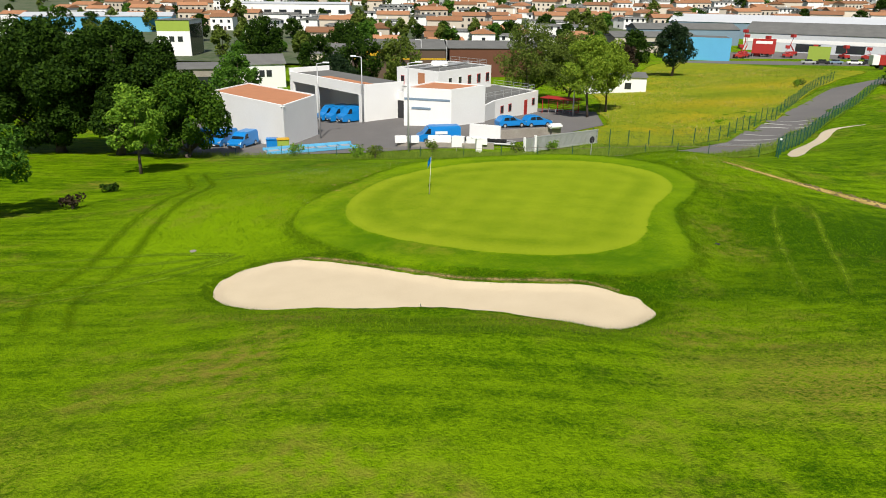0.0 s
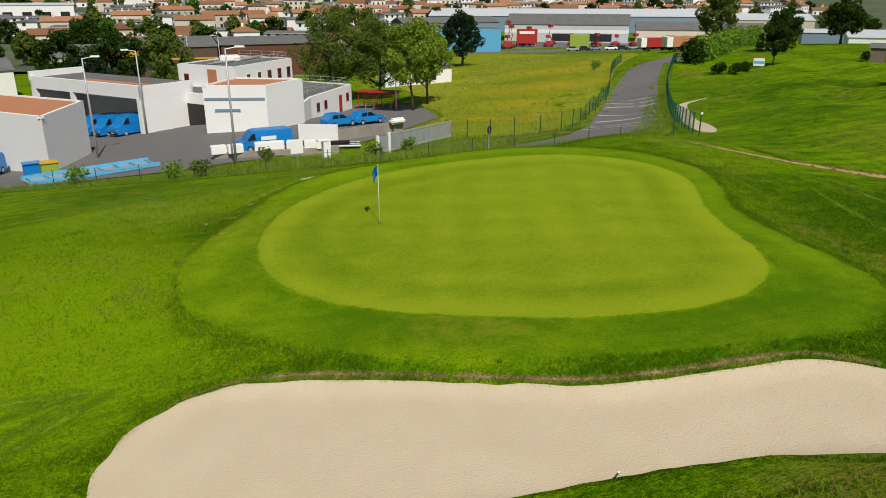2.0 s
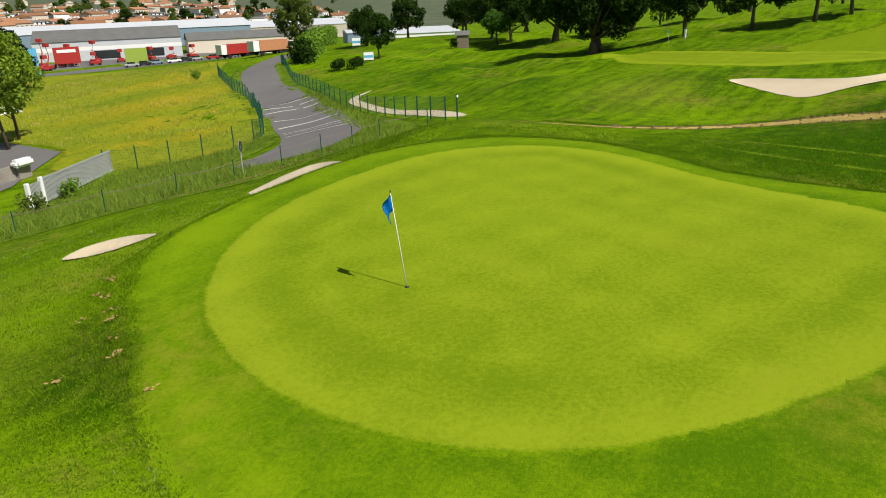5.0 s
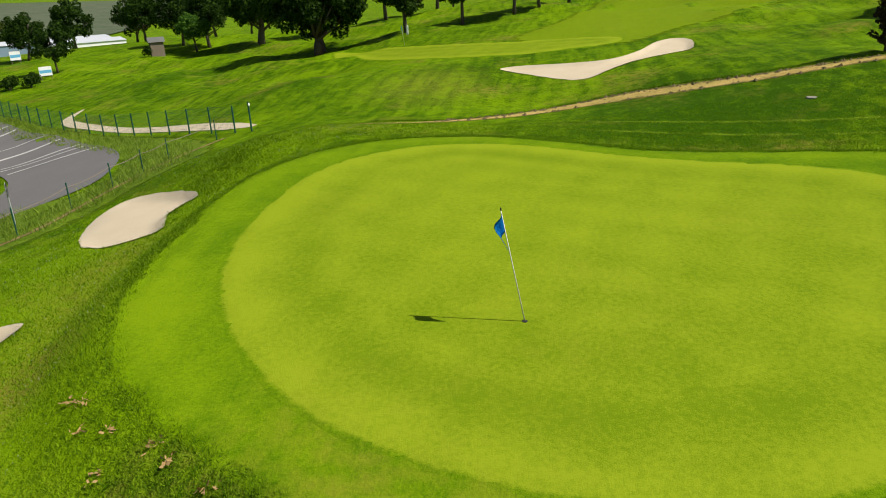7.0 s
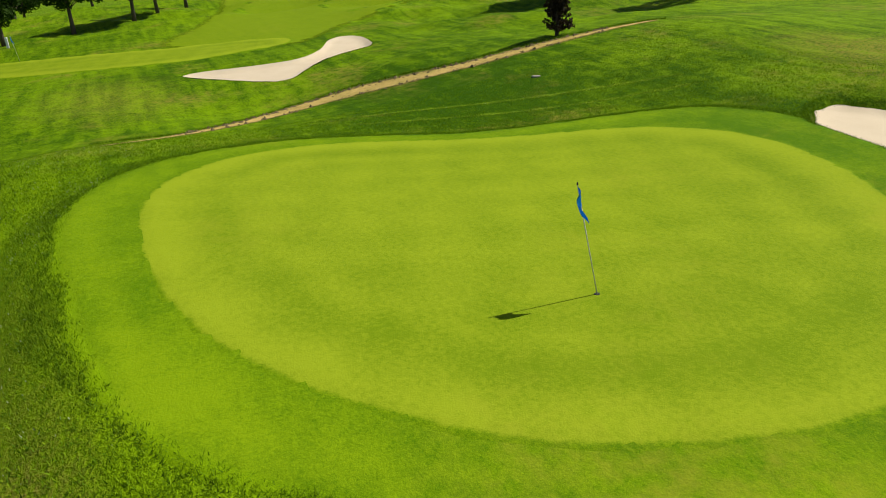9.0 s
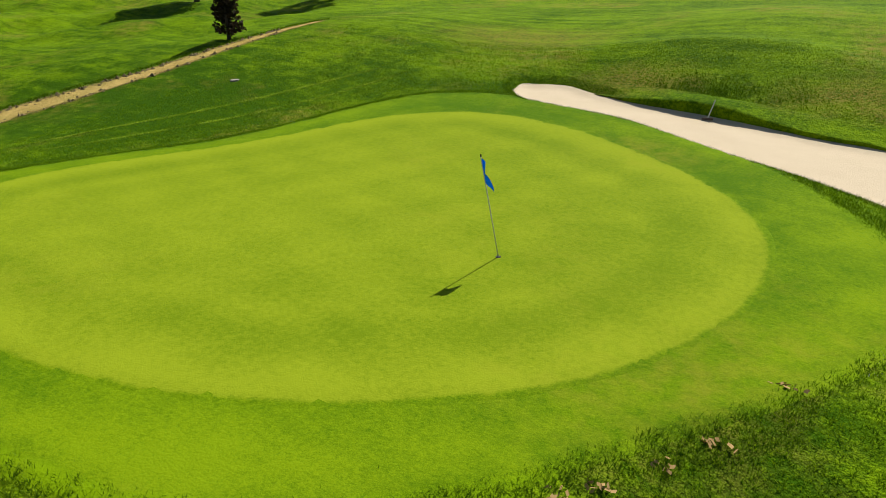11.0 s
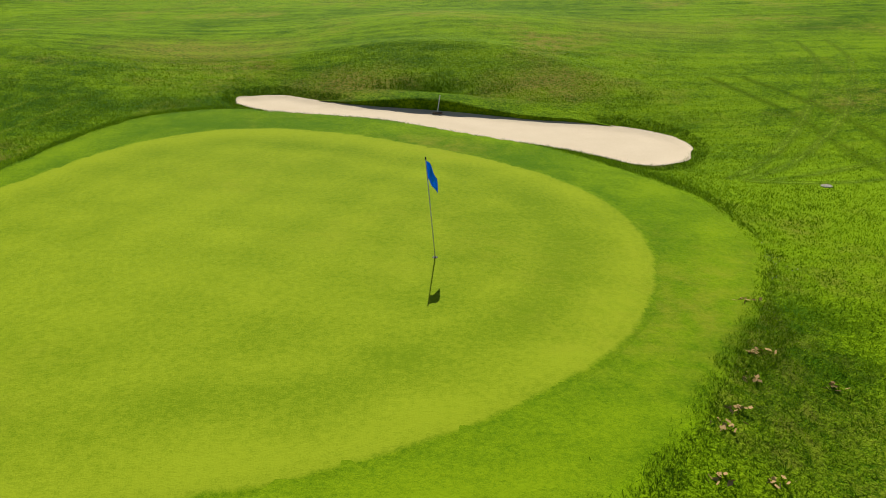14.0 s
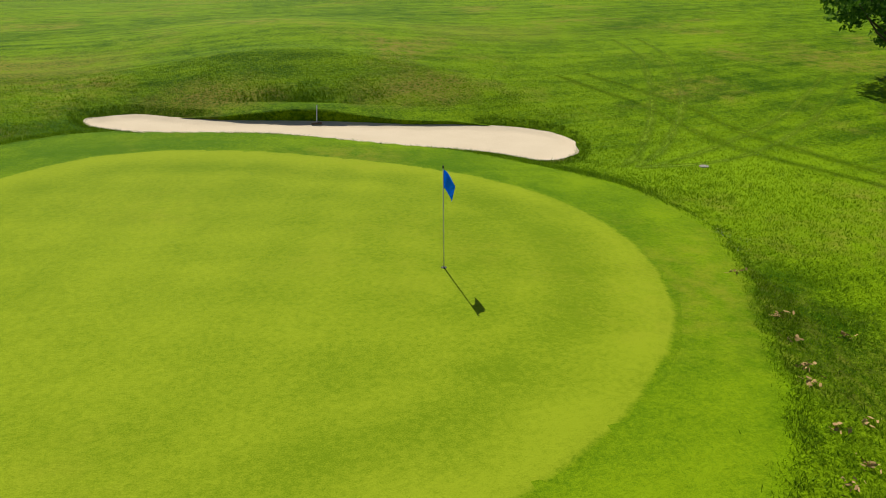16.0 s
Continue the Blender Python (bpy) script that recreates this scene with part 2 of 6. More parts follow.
M_LIP = turf("bare_lip_earth", (0.40, 0.28, 0.13), (0.14, 0.12, 0.035), (0.20, 0.22, 0.02), 0.5, 0.6, 7.0, 1.3, 0.2, 0.0, bump=0.8, soft=0.1)
M_DRAIN = turf("eroded_earth", (0.60, 0.43, 0.15), (0.28, 0.22, 0.05), (0.16, 0.20, 0.02), 0.6, 0.6, 5.0, 1.3, 0.2, 0.0, bump=0.9, soft=0.45)
M_CLOD = mat("dark_earth_clod", (0.20, 0.15, 0.07), (0.06, 0.06, 0.015), 3.0, 20.0, 0.95, amount=0.9)
M_LEAFDRY = mat("dry_brown_leaf", (0.44, 0.29, 0.11), (0.24, 0.14, 0.05), 6.0, 30.0, 0.9)
M_SAND = mat("bunker_sand", (0.61, 0.51, 0.355), (0.50, 0.405, 0.27), 0.8, 30.0, 0.95, 0.5, 25.0, amount=0.6)
M_GRAVEL = mat("pale_gravel", (0.60, 0.51, 0.36), (0.46, 0.38, 0.26), 1.0, 20.0, 0.95, 0.6, 25.0)
M_ASPHALT = mat("asphalt", (0.165, 0.155, 0.148), (0.115, 0.108, 0.103), 0.5, 25.0, 0.9, 0.4, 40.0)
M_WHITE = mat("white_render", (0.84, 0.84, 0.82), (0.72, 0.71, 0.69), 0.4, 6.0, 0.85, 0.15, 30.0, amount=0.5)
M_LINE = mat("road_paint", (0.55, 0.54, 0.50), (0.28, 0.27, 0.26), 3.0, 30.0, 0.8)
M_ORANGE = mat("orange_roof_sheet", (0.50, 0.22, 0.11), (0.36, 0.16, 0.08), 0.6, 8.0, 0.85, amount=0.6)
M_ROOFGREY = mat("grey_roof_felt", (0.17, 0.17, 0.16), (0.09, 0.09, 0.085), 0.4, 8.0, 0.9, amount=0.7)
M_TILE = mat("clay_roof_tiles", (0.36, 0.170, 0.080), (0.22, 0.115, 0.068), 0.7, 6.0, 0.9, object_random=0.3, amount=0.8)
M_DARK = mat("near_black", (0.03, 0.03, 0.032), None, 2.0, 10.0, 0.6)
M_GLASS = mat("dark_window_glass", (0.03, 0.035, 0.04), None, 2.0, 10.0, 0.08, spec=0.6)
M_REDP = mat("red_paint", (0.42, 0.035, 0.030), None, 2.0, 20.0, 0.5)
M_BLUE = mat("blue_vehicle_paint", (0.008, 0.205, 0.56), (0.007, 0.17, 0.48), 1.0, 8.0, 0.3, spec=0.5)
M_TYRE = mat("black_rubber", (0.02, 0.02, 0.02), None, 4.0, 30.0, 0.85)
M_STEEL = mat("galvanised_steel", (0.50, 0.51, 0.51), (0.36, 0.36, 0.36), 1.0, 20.0, 0.5, metal=0.4)
M_FENCE = mat("green_coated_steel", (0.012, 0.085, 0.055), None, 2.0, 20.0, 0.5)
M_CONC = mat("weathered_concrete", (0.34, 0.31, 0.27), (0.20, 0.17, 0.14), 0.8, 9.0, 0.9, 0.4, 20.0, amount=0.8)
M_BARK = mat("tree_bark", (0.11, 0.085, 0.065), (0.05, 0.04, 0.03), 4.0, 20.0, 0.95, 0.8, 15.0)
M_WOOD = mat("weathered_timber", (0.24, 0.19, 0.14), (0.13, 0.10, 0.075), 2.0, 15.0, 0.9, stretch=(1, 1, 0.2))
M_BROWN = mat("brown_cladding", (0.115, 0.075, 0.055), (0.07, 0.045, 0.032), 0.5, 4.0, 0.6, stretch=(0.2, 0.2, 3))
M_RUST = mat("rust_brown_cladding", (0.14, 0.055, 0.032), (0.10, 0.04, 0.025), 0.5, 4.0, 0.6)
M_CYAN = mat("sky_blue_cladding", (0.12, 0.42, 0.66), None, 0.3, 4.0, 0.6, amount=0.2)
M_LIGHTROOF = mat("pale_metal_roof", (0.58, 0.60, 0.62), (0.46, 0.48, 0.50), 0.1, 1.0, 0.5, amount=0.6)
M_BLUEGREY = mat("blue_grey_cladding", (0.20, 0.28, 0.36), None, 0.2, 2.0, 0.6, amount=0.3)
M_YELLOW = mat("yellow_paint", (0.65, 0.38, 0.02), None, 1.0, 9.0, 0.5)
M_LIME = mat("lime_green_panel", (0.30, 0.40, 0.06), None, 1.0, 9.0, 0.6, amount=0.2)
M_FLAG = leaf_mat("blue_flag_cloth", (0.010, 0.25, 0.74), (0.008, 0.22, 0.66), 0.03)
M_POLE = mat("pale_fibreglass", (0.70, 0.69, 0.62), None, 6.0, 60.0, 0.5, amount=0.2)
M_CREAM = mat("cream_render", (0.62, 0.55, 0.45), (0.50, 0.44, 0.36), 0.4, 6.0, 0.9, object_random=0.18, amount=0.5)
L_DARK = leaf_mat("dark_broadleaf", (0.045, 0.092, 0.008), (0.007, 0.022, 0.003), 0.2, 0.06)
L_MID = leaf_mat("mid_green_leaf", (0.108, 0.230, 0.020), (0.030, 0.092, 0.010))
L_LIGHT = leaf_mat("light_spring_leaf", (0.225, 0.365, 0.030), (0.080, 0.185, 0.016))
L_ASH = leaf_mat("yellow_green_ash_leaf", (0.300, 0.400, 0.036), (0.125, 0.215, 0.018), 0.35)
L_OLIVE = leaf_mat("olive_leaf", (0.165, 0.220, 0.032), (0.060, 0.100, 0.014))
L_PINE = leaf_mat("blackish_needle", (0.030, 0.060, 0.020), (0.010, 0.024, 0.010))
L_RED = leaf_mat("copper_leaf", (0.060, 0.040, 0.022), (0.022, 0.018, 0.012))
L_BLADE = leaf_mat("grass_blade", (0.245, 0.380, 0.008), (0.058, 0.148, 0.003), 0.4, 0.05)
L_EDGE = leaf_mat("lip_grass_blade", (0.120, 0.210, 0.005), (0.028, 0.085, 0.002), 0.3, 0.05)
L_CLOVER = leaf_mat("white_clover_flower", (0.62, 0.62, 0.50), (0.40, 0.42, 0.28), 0.2, 0.05)
L_TUFT = leaf_mat("coarse_grass_blade", (0.160, 0.260, 0.006), (0.045, 0.115, 0.003), 0.3, 0.05)
L_BUSH = leaf_mat("bushy_leaf", (0.090, 0.170, 0.012), (0.020, 0.062, 0.006), 0.25, 0.08)
L_TALL = leaf_mat("tall_grass_blade", (0.245, 0.325, 0.036), (0.105, 0.180, 0.018))
L_FLOWER = leaf_mat("yellow_white_flower", (0.60, 0.42, 0.03), (0.45, 0.42, 0.20))


# ---- shape helpers ----
def smooth(closed, pts, n=8):
    """A Catmull-Rom curve through pts, n steps to a piece."""
    p = np.array(pts, float)
    k = len(p)
    out = []
    for i in range(k if closed else k - 1):
        if closed:
            a, b, c, d = p[i - 1], p[i], p[(i + 1) % k], p[(i + 2) % k]
        else:
            a, b, c, d = p[max(i - 1, 0)], p[i], p[i + 1], p[min(i + 2, k - 1)]
        for j in range(n):
            t = j / n
            out.append(0.5 * (2 * b + (c - a) * t + (2 * a - 5 * b + 4 * c - d) * t * t + (3 * b - 3 * c + d - a) * t ** 3))
    if not closed:
        out.append(p[-1])
    return np.array(out)


def signed(poly, x, y):
    """Distance to a closed outline, positive inside."""
    x, y = np.asarray(x, float), np.asarray(y, float)
    best, inside = np.full(x.shape, 1e9), np.zeros(x.shape, bool)
    q = np.roll(poly, -1, axis=0)
    for (ax, ay), (bx, by) in zip(poly, q):
        ex, ey = bx - ax, by - ay
        t = np.clip(((x - ax) * ex + (y - ay) * ey) / (ex * ex + ey * ey + 1e-12), 0, 1)
        best = np.minimum(best, (x - ax - t * ex) ** 2 + (y - ay - t * ey) ** 2)
        cross = ((ay > y) != (by > y)) & (x < ex * (y - ay) / (ey if ey else 1e-12) + ax)
        inside ^= cross
    d = np.sqrt(best)
    return np.where(inside, d, -d)


def ease(t):
    t = np.clip(t, 0, 1)
    return t * t * (3 - 2 * t)


# ---- the lie of the land ----
GREEN = smooth(True, [(12.3, 38.0), (13.5, 40.5), (13.4, 43.4), (11.6, 45.6), (9.0, 46.6), (6.4, 46.8), (4.0, 46.7), (1.8, 46.3), (-0.3, 45.5), (-2.2, 44.2), (-3.8, 42.5), (-4.8, 40.3), (-5.2, 38.0), (-4.9, 35.6), (-3.8, 33.5), (-2.1, 31.9), (-0.2, 30.6), (1.8, 29.6), (4.0, 28.9), (6.4, 28.9), (8.5, 30.1), (9.7, 32.0), (10.4, 34.2), (11.2, 36.2)], 6)
COLLAR = smooth(True, [(13.5, 38.0), (15.0, 41.0), (15.0, 44.3), (13.2, 46.9), (10.2, 48.2), (6.9, 48.5), (4.0, 48.2), (1.4, 47.9), (-1.3, 47.1), (-3.4, 45.4), (-4.9, 43.1), (-6.4, 40.8), (-7.5, 38.0), (-7.3, 35.0), (-5.7, 32.3), (-3.7, 30.1), (-1.4, 28.6), (1.2, 27.5), (4.0, 26.7), (7.1, 26.2), (9.8, 27.2), (11.1, 30.0), (11.6, 33.4), (12.3, 36.0)], 6)
BUNKER_A_TOP = [(-9.5, 27.8), (-9.2, 29.0), (-8.3, 30.2), (-7, 30.6), (-5.3, 30.1), (-3.5, 29.3), (-1.5, 28.2), (0.7, 27.0), (2.4, 26.5), (4, 26.2), (5.7, 25.8), (6.8, 24.8), (7.5, 23.6)]
BUNKER_A_LOW = [(-9.5, 27.5), (-9.2, 26.6), (-8.5, 25.8), (-7.4, 25.2), (-6, 24.8), (-4.6, 24.7), (-3.0, 24.25), (-1.2, 23.75), (0.5, 23.45), (2.5, 23.2), (4.4, 22.6), (6.0, 21.8), (7.4, 22.6)]
BUNKERS = {
    "a": smooth(True, BUNKER_A_TOP + BUNKER_A_LOW[:0:-1], 5),
    "b": smooth(True, [(7.8, 54.4), (10.4, 55.9), (12.4, 56.2), (13.2, 55.4), (12.4, 53.2), (11.1, 51.6), (10.2, 51.9), (9.2, 51.9), (7.3, 51.1), (6.6, 51.7), (6.4, 52.5), (6.8, 53.3)], 6),
    "c": smooth(True, [(-1.6, 52.6), (-0.4, 53.3), (0.6, 52.6), (0.9, 51.2), (-0.1, 51.0), (-1.1, 51.5)], 6),
    "d": smooth(True, [(40.1, 42.3), (40.9, 41), (40.4, 37.7), (40.2, 34.6), (42.2, 32.5), (46.0, 30.7), (47, 29.1), (44.8, 28.3), (40.4, 29.1), (39.3, 30.9), (38.6, 32.8), (36.8, 34.9), (35.2, 36.8), (37.5, 39.7)], 5),
}
PROFILE_Y = [-400, -60, -10, 12, 30, 48, 60, 80, 118, 180, 240, 330, 600, 3000]
PROFILE_Z = [0.6, 2.6, 4.2, 3.5, 1.8, 1.7, -0.24, -2.86, -4.36, -6.93, -8.07, -6.0, 6.0, 70.0]
_yy = np.arange(-400, 3000, 2.0)
_kern = np.exp(-0.5 * (np.arange(-15, 16) * 2 / 8.0) ** 2)
_zz = np.convolve(np.pad(np.interp(_yy, PROFILE_Y, PROFILE_Z), 15, "edge"), _kern / _kern.sum(), "valid")
MOUNDS = [  # x, y, spread, height
    (120, 110, 40, 1.15), (-30, 110, 40, -2.7), (90, -10, 40, 1.93), (30, 39.5, 6, -1.03), (-10.5, 30.5, 6, -1.03), (6, 47.8, 11, 0.76), (-1.5, 12.5, 6, 1.06),
    (55.5, 80.8, 11, 1.27), (21, 17, 6, 0.93), (-2.2, 97.2, 11, 1.46), (70.5, 116, 6, 1.12), (12, 30.5, 6, -0.45), (-27, 47.8, 11, -1.21), (120, 50, 40, 2.66),
    (120, 140, 40, 3.82), (12, 75.5, 6, -0.73), (-10.5, 39.5, 6, 0.73), (30, 26, 6, 0.52), (17, 50, 4, 1.0), (39, 57.5, 6, 0.9), (-6.6, 44.2, 2.6, -0.3), (10.5, 54.6, 3.2, -0.4)]


def land(x, y):
    x, y = np.asarray(x, float), np.asarray(y, float)
    z = np.interp(y, _yy, _zz)
    for cx, cy, s, h in MOUNDS:
        z = z + h * np.exp(-((x - cx) ** 2 + (y - cy) ** 2) / (2 * s * s))
    # the mound along the long bunker
    u, v = (x + 0.8) * 0.97 - (y - 20.6) * 0.22, (x + 0.8) * 0.22 + (y - 20.6) * 0.97
    z = z + 0.95 * np.exp(-(u / 3.6) ** 2 / 2 - (v / 1.7) ** 2 / 2)
    # the green's gently domed platform
    u, v = np.clip((x - 4) / 10, -1.3, 1.2), np.clip((y - 38) / 10, -1.25, 1.15)
    plane = 2.133 + 0.325 * u + 0.098 * v - 0.215 * u * u - 0.019 * u * v + 0.113 * v * v - 0.115 * v ** 3 - 0.038 * u ** 3
    near = (np.abs(x - 3) < 22) & (np.abs(y - 37) < 22)
    w = np.zeros(np.broadcast(x, y).shape)
    if np.any(near):
        bx, by = np.broadcast_arrays(x, y)
        w[near] = ease(1 + signed(COLLAR, bx[near], by[near]) / 2.2)
    z = z * (1 - w) + plane * w
    bx, by = np.broadcast_arrays(x, y)
    z = np.array(np.broadcast_to(z, bx.shape))
    # the bank drops to the sand along the bunker's far side
    beside = (np.abs(bx + 1) < 13) & (np.abs(by - 26) < 9)
    if np.any(beside):
        qx, qy = bx[beside], by[beside]
        mid = np.interp(qx, [-9.5, -7, -5, -3, 0, 3, 6, 7.5], [27.6, 27.8, 27.5, 27.1, 25.6, 24.8, 23.7, 23.1])
        z[beside] = np.minimum(z[beside], 1.74 + 0.07 * qx + 0.6 * np.maximum(-signed(BUNKERS["a"], qx, qy), 0))
        south = ease((mid - qy) / 1.4 + 0.5)
        limit = 1.82 + 0.07 * qx + 0.38 * np.maximum(-signed(BUNKERS["a"], qx, qy), 0)
        z[beside] = z[beside] * (1 - south) + np.minimum(z[beside], limit) * south
    # low undulations on the far course
    w = ease((bx - 26) / 12) * ease((125 - by) / 30) * ease((150 - bx) / 40)
    w = w * (1 - ease((bx - 30) / 5) * ease((76 - bx) / 6) * ease((by - 22) / 5) * ease((60 - by) / 6))
    w = w * ease((np.abs((bx - 28) * 0.78 - (by - 56) * 0.625) - 2.5) / 6)
    z = z + w * (0.46 * np.sin(0.36 * bx + 0.9 * np.sin(0.21 * by)) * np.sin(0.33 * by + 1.3 + 0.7 * np.sin(0.19 * bx)) + 0.12 * np.sin(0.9 * bx + 0.5 * by) * np.sin(0.7 * by - 0.3 * bx))
    return z


SAND_Z = {"a": lambda x, y: 1.62 + 0.07 * x}
for _k in "bcd":
    _c = BUNKERS[_k].mean(0)
    _a = np.linalg.lstsq(np.c_[BUNKERS[_k], np.ones(len(BUNKERS[_k]))], land(BUNKERS[_k][:, 0], BUNKERS[_k][:, 1]), rcond=None)[0]
    _f = 0.7 if _k == "b" else 1.0
    SAND_Z[_k] = lambda x, y, a=_a, c=_c, f=_f: a[2] + a[0] * (c[0] + f * (x - c[0])) + a[1] * (c[1] + f * (y - c[1])) - 0.18


def ground_z(x, y):
    """Height of the ground, with the bunkers cut into it."""
    x, y = np.broadcast_arrays(np.asarray(x, float), np.asarray(y, float))
    z = np.array(land(x, y))
    for k, poly in BUNKERS.items():
        lo, hi = poly.min(0) - 1, poly.max(0) + 1
        near = (x > lo[0]) & (x < hi[0]) & (y > lo[1]) & (y < hi[1])
        if np.any(near):
            w = ease(signed(poly, x[near], y[near]) / 0.35)
            z[near] = z[near] * (1 - w) + (SAND_Z[k](x[near], y[near]) - 0.2) * w
    return z


def sand_surface(k):
    def f(x, y):
        w = ease(signed(BUNKERS[k], x, y) / 0.5)
        return land(x, y) * (1 - w) + SAND_Z[k](x, y) * w
    return f


def gz(x, y):
    return float(ground_z(np.array([x]), np.array([y]))[0])


def mesh_object(name, verts, faces, material, parent=None, label="", shade=True):
    me = bpy.data.meshes.new(name)
    me.from_pydata([tuple(map(float, v)) for v in verts], [], [tuple(map(int, f)) for f in faces])
    me.materials.append(material)
    if shade:
        me.polygons.foreach_set("use_smooth", [True] * len(me.polygons))
    me.update()
    ob = new(name, me)
    ob.parent = parent
    return tagged(ob, label)


def grid_faces(nu, nv, wrap=False):
    """Faces of a grid whose vertex (u, v) has the index u * nv + v."""
    fs = []
    for u in range(nu - 1):
        for v in range(nv if wrap else nv - 1):
            w = (v + 1) % nv
            fs.append((u * nv + v, (u + 1) * nv + v, (u + 1) * nv + w, u * nv + w))
    return fs


def axis(lo, hi, step, far):
    a = list(np.arange(lo, hi + 1e-6, step))
    s, p = step, a[-1]
    while p < far:
        s *= 1.04 if p < 130 else 1.16
        p += s
        a.append(p)
    s, p = step, a[0]
    while p > -far:
        s *= 1.05 if p > -60 else 1.2
        p -= s
        a.insert(0, p)
    return np.array(a)


gx_, gy_ = axis(-14, 48, 0.25, 3000), axis(20, 56, 0.25, 3000)
X_, Y_ = np.meshgrid(gx_, gy_, indexing="ij")
Z_ = ground_z(X_, Y_)
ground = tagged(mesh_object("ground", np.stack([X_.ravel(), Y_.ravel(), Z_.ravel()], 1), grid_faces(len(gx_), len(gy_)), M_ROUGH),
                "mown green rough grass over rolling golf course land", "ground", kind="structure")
ground.data.flip_normals()


def patch(name, outline, material, lift, label, category, step=0.35, kind="structure", wobble=0.0, seed=1, height=None):
    """A sheet that follows the ground inside a closed outline."""
    poly = np.array(outline)
    c = poly.mean(0)
    if wobble:
        for i, p in enumerate(poly):
            poly[i] = p + (p - c) / np.linalg.norm(p - c) * wobble * noise.noise((p[0] * 1.3, p[1] * 1.3, seed))
    soft = SOFT.get(material.name, 0.0)
    inner = poly.copy()
    if soft:
        along = np.roll(poly, -1, 0) - np.roll(poly, 1, 0)
        out = np.stack([along[:, 1], -along[:, 0]], 1) / np.linalg.norm(along, axis=1)[:, None]
        turn = np.sign(np.sum(poly[:, 0] * np.roll(poly[:, 1], -1) - np.roll(poly[:, 0], -1) * poly[:, 1]))
        poly = poly + out * turn * (soft * 0.8 + 0.25)
    lo, hi = poly.min(0), poly.max(0)
    bm = bmesh.new()
    ring = [bm.verts.new((x, y, 0)) for x, y in poly]
    for a, b in zip(ring, ring[1:] + ring[:1]):
        bm.edges.new((a, b))
    bmesh.ops.triangle_fill(bm, edges=bm.edges[:], use_beauty=True)
    for ax, (l, h) in enumerate(zip(lo, hi)):
        for k in np.arange(l + step, h, step):
            co, no = [0, 0, 0], [0, 0, 0]
            co[ax], no[ax] = k, 1
            bmesh.ops.bisect_plane(bm, geom=bm.verts[:] + bm.edges[:] + bm.faces[:], plane_co=co, plane_no=no)
    xs = np.array([v.co[:2] for v in bm.verts])
    deep = np.clip(signed(inner, xs[:, 0], xs[:, 1]), -2, 6)
    zs = (height or ground_z)(xs[:, 0], xs[:, 1]) + lift
    if soft:
        # the edge runs out into the ground
        zs = zs - (lift + 0.012) * ease(-(deep + 0.8 * soft + 0.05) / 0.15)
    for v, z in zip(bm.verts, zs):
        v.co.z = z
    bmesh.ops.recalc_face_normals(bm, faces=bm.faces[:])
    if sum(f.normal.z for f in bm.faces) < 0:
        bmesh.ops.reverse_faces(bm, faces=bm.faces[:])
    for f in bm.faces:
        f.smooth = True
    me = bpy.data.meshes.new(name)
    bm.to_mesh(me)
    bm.free()
    me.materials.append(material)
    me.attributes.new("inset", "FLOAT", "POINT").data.foreach_set("value", deep.astype(np.float32))
    return tagged(new(name, me), label, category, kind=kind)


def strip(name, centre, widths, material, lift, label, category, n=10, across=5, kind="structure"):
    """A ribbon that follows the ground along a line."""
    c = smooth(False, centre, n)
    w = np.interp(np.linspace(0, 1, len(c)), np.linspace(0, 1, len(widths)), widths)
    t = np.gradient(c, axis=0)
    t /= np.linalg.norm(t, axis=1)[:, None]
    nrm = np.stack([-t[:, 1], t[:, 0]], 1)
    soft = SOFT.get(material.name, 0.0)
    inset = np.minimum(w, np.minimum(np.arange(len(c)), np.arange(len(c))[::-1]) * 0.3)[:, None] * 0.5 - np.abs(np.linspace(0.5, -0.5, across))[None] * (w[:, None] + 1.6 * soft)
    w = w + 1.6 * soft
    pts = np.concatenate([c[:, None] + nrm[:, None] * (w[:, None, None] * (np.linspace(0.5, -0.5, across)[None, :, None]))], 1).reshape(-1, 2)
    v = np.c_[pts, ground_z(pts[:, 0], pts[:, 1]) + lift]
    fs = [f[::-1] for f in grid_faces(len(c), across)]
    ob = mesh_object(name, v, fs, material)
    if sum(p.normal.z for p in ob.data.polygons) < 0:
        ob.data.flip_normals()
    ob.data.attributes.new("inset", "FLOAT", "POINT").data.foreach_set("value", inset.reshape(-1).astype(np.float32))
    return tagged(ob, label, category, kind=kind)


patch("collar", COLLAR, M_COLLAR, 0.028, "closely mown grass collar round the putting green", "grass", kind="structure", wobble=0.10)
patch("putting_green", GREEN, M_GREEN, 0.038, "smooth light green putting surface with faint mowing stripes", "putting green", wobble=0.06)
for _k, _l in (("a", "long bone-shaped pale sand bunker beside the green"), ("b", "small pale sand bunker on the bank"), ("c", "small shallow sand bunker on the bank"), ("d", "curved pale sand bunker below the second green")):
    tagged(patch("sand_bunker", BUNKERS[_k], M_SAND, 0.02, _l, "sand bunker", step=0.3, wobble=0.14, seed=3, height=sand_surface(_k)), group="sand bunkers")
patch("fairway", smooth(True, [(47, 34), (54, 27), (63, 17), (95, 10), (120, 25), (83, 33), (67, 38), (56, 42)], 6), M_FAIRWAY, 0.03, "lighter mown fairway running up the slope", "fairway", step=2.0)
patch("second_green", smooth(True, [(66.7, 62.4), (66, 58.4), (60.2, 51.2), (54.5, 42.4), (53.2, 36.5), (51, 33.1), (47.8, 33.6), (46.6, 37.6), (46.3, 42), (49.6, 49.5), (57.2, 57)], 6), M_GREEN, 0.06, "second putting green, pale and smooth", "putting green", step=1.0)
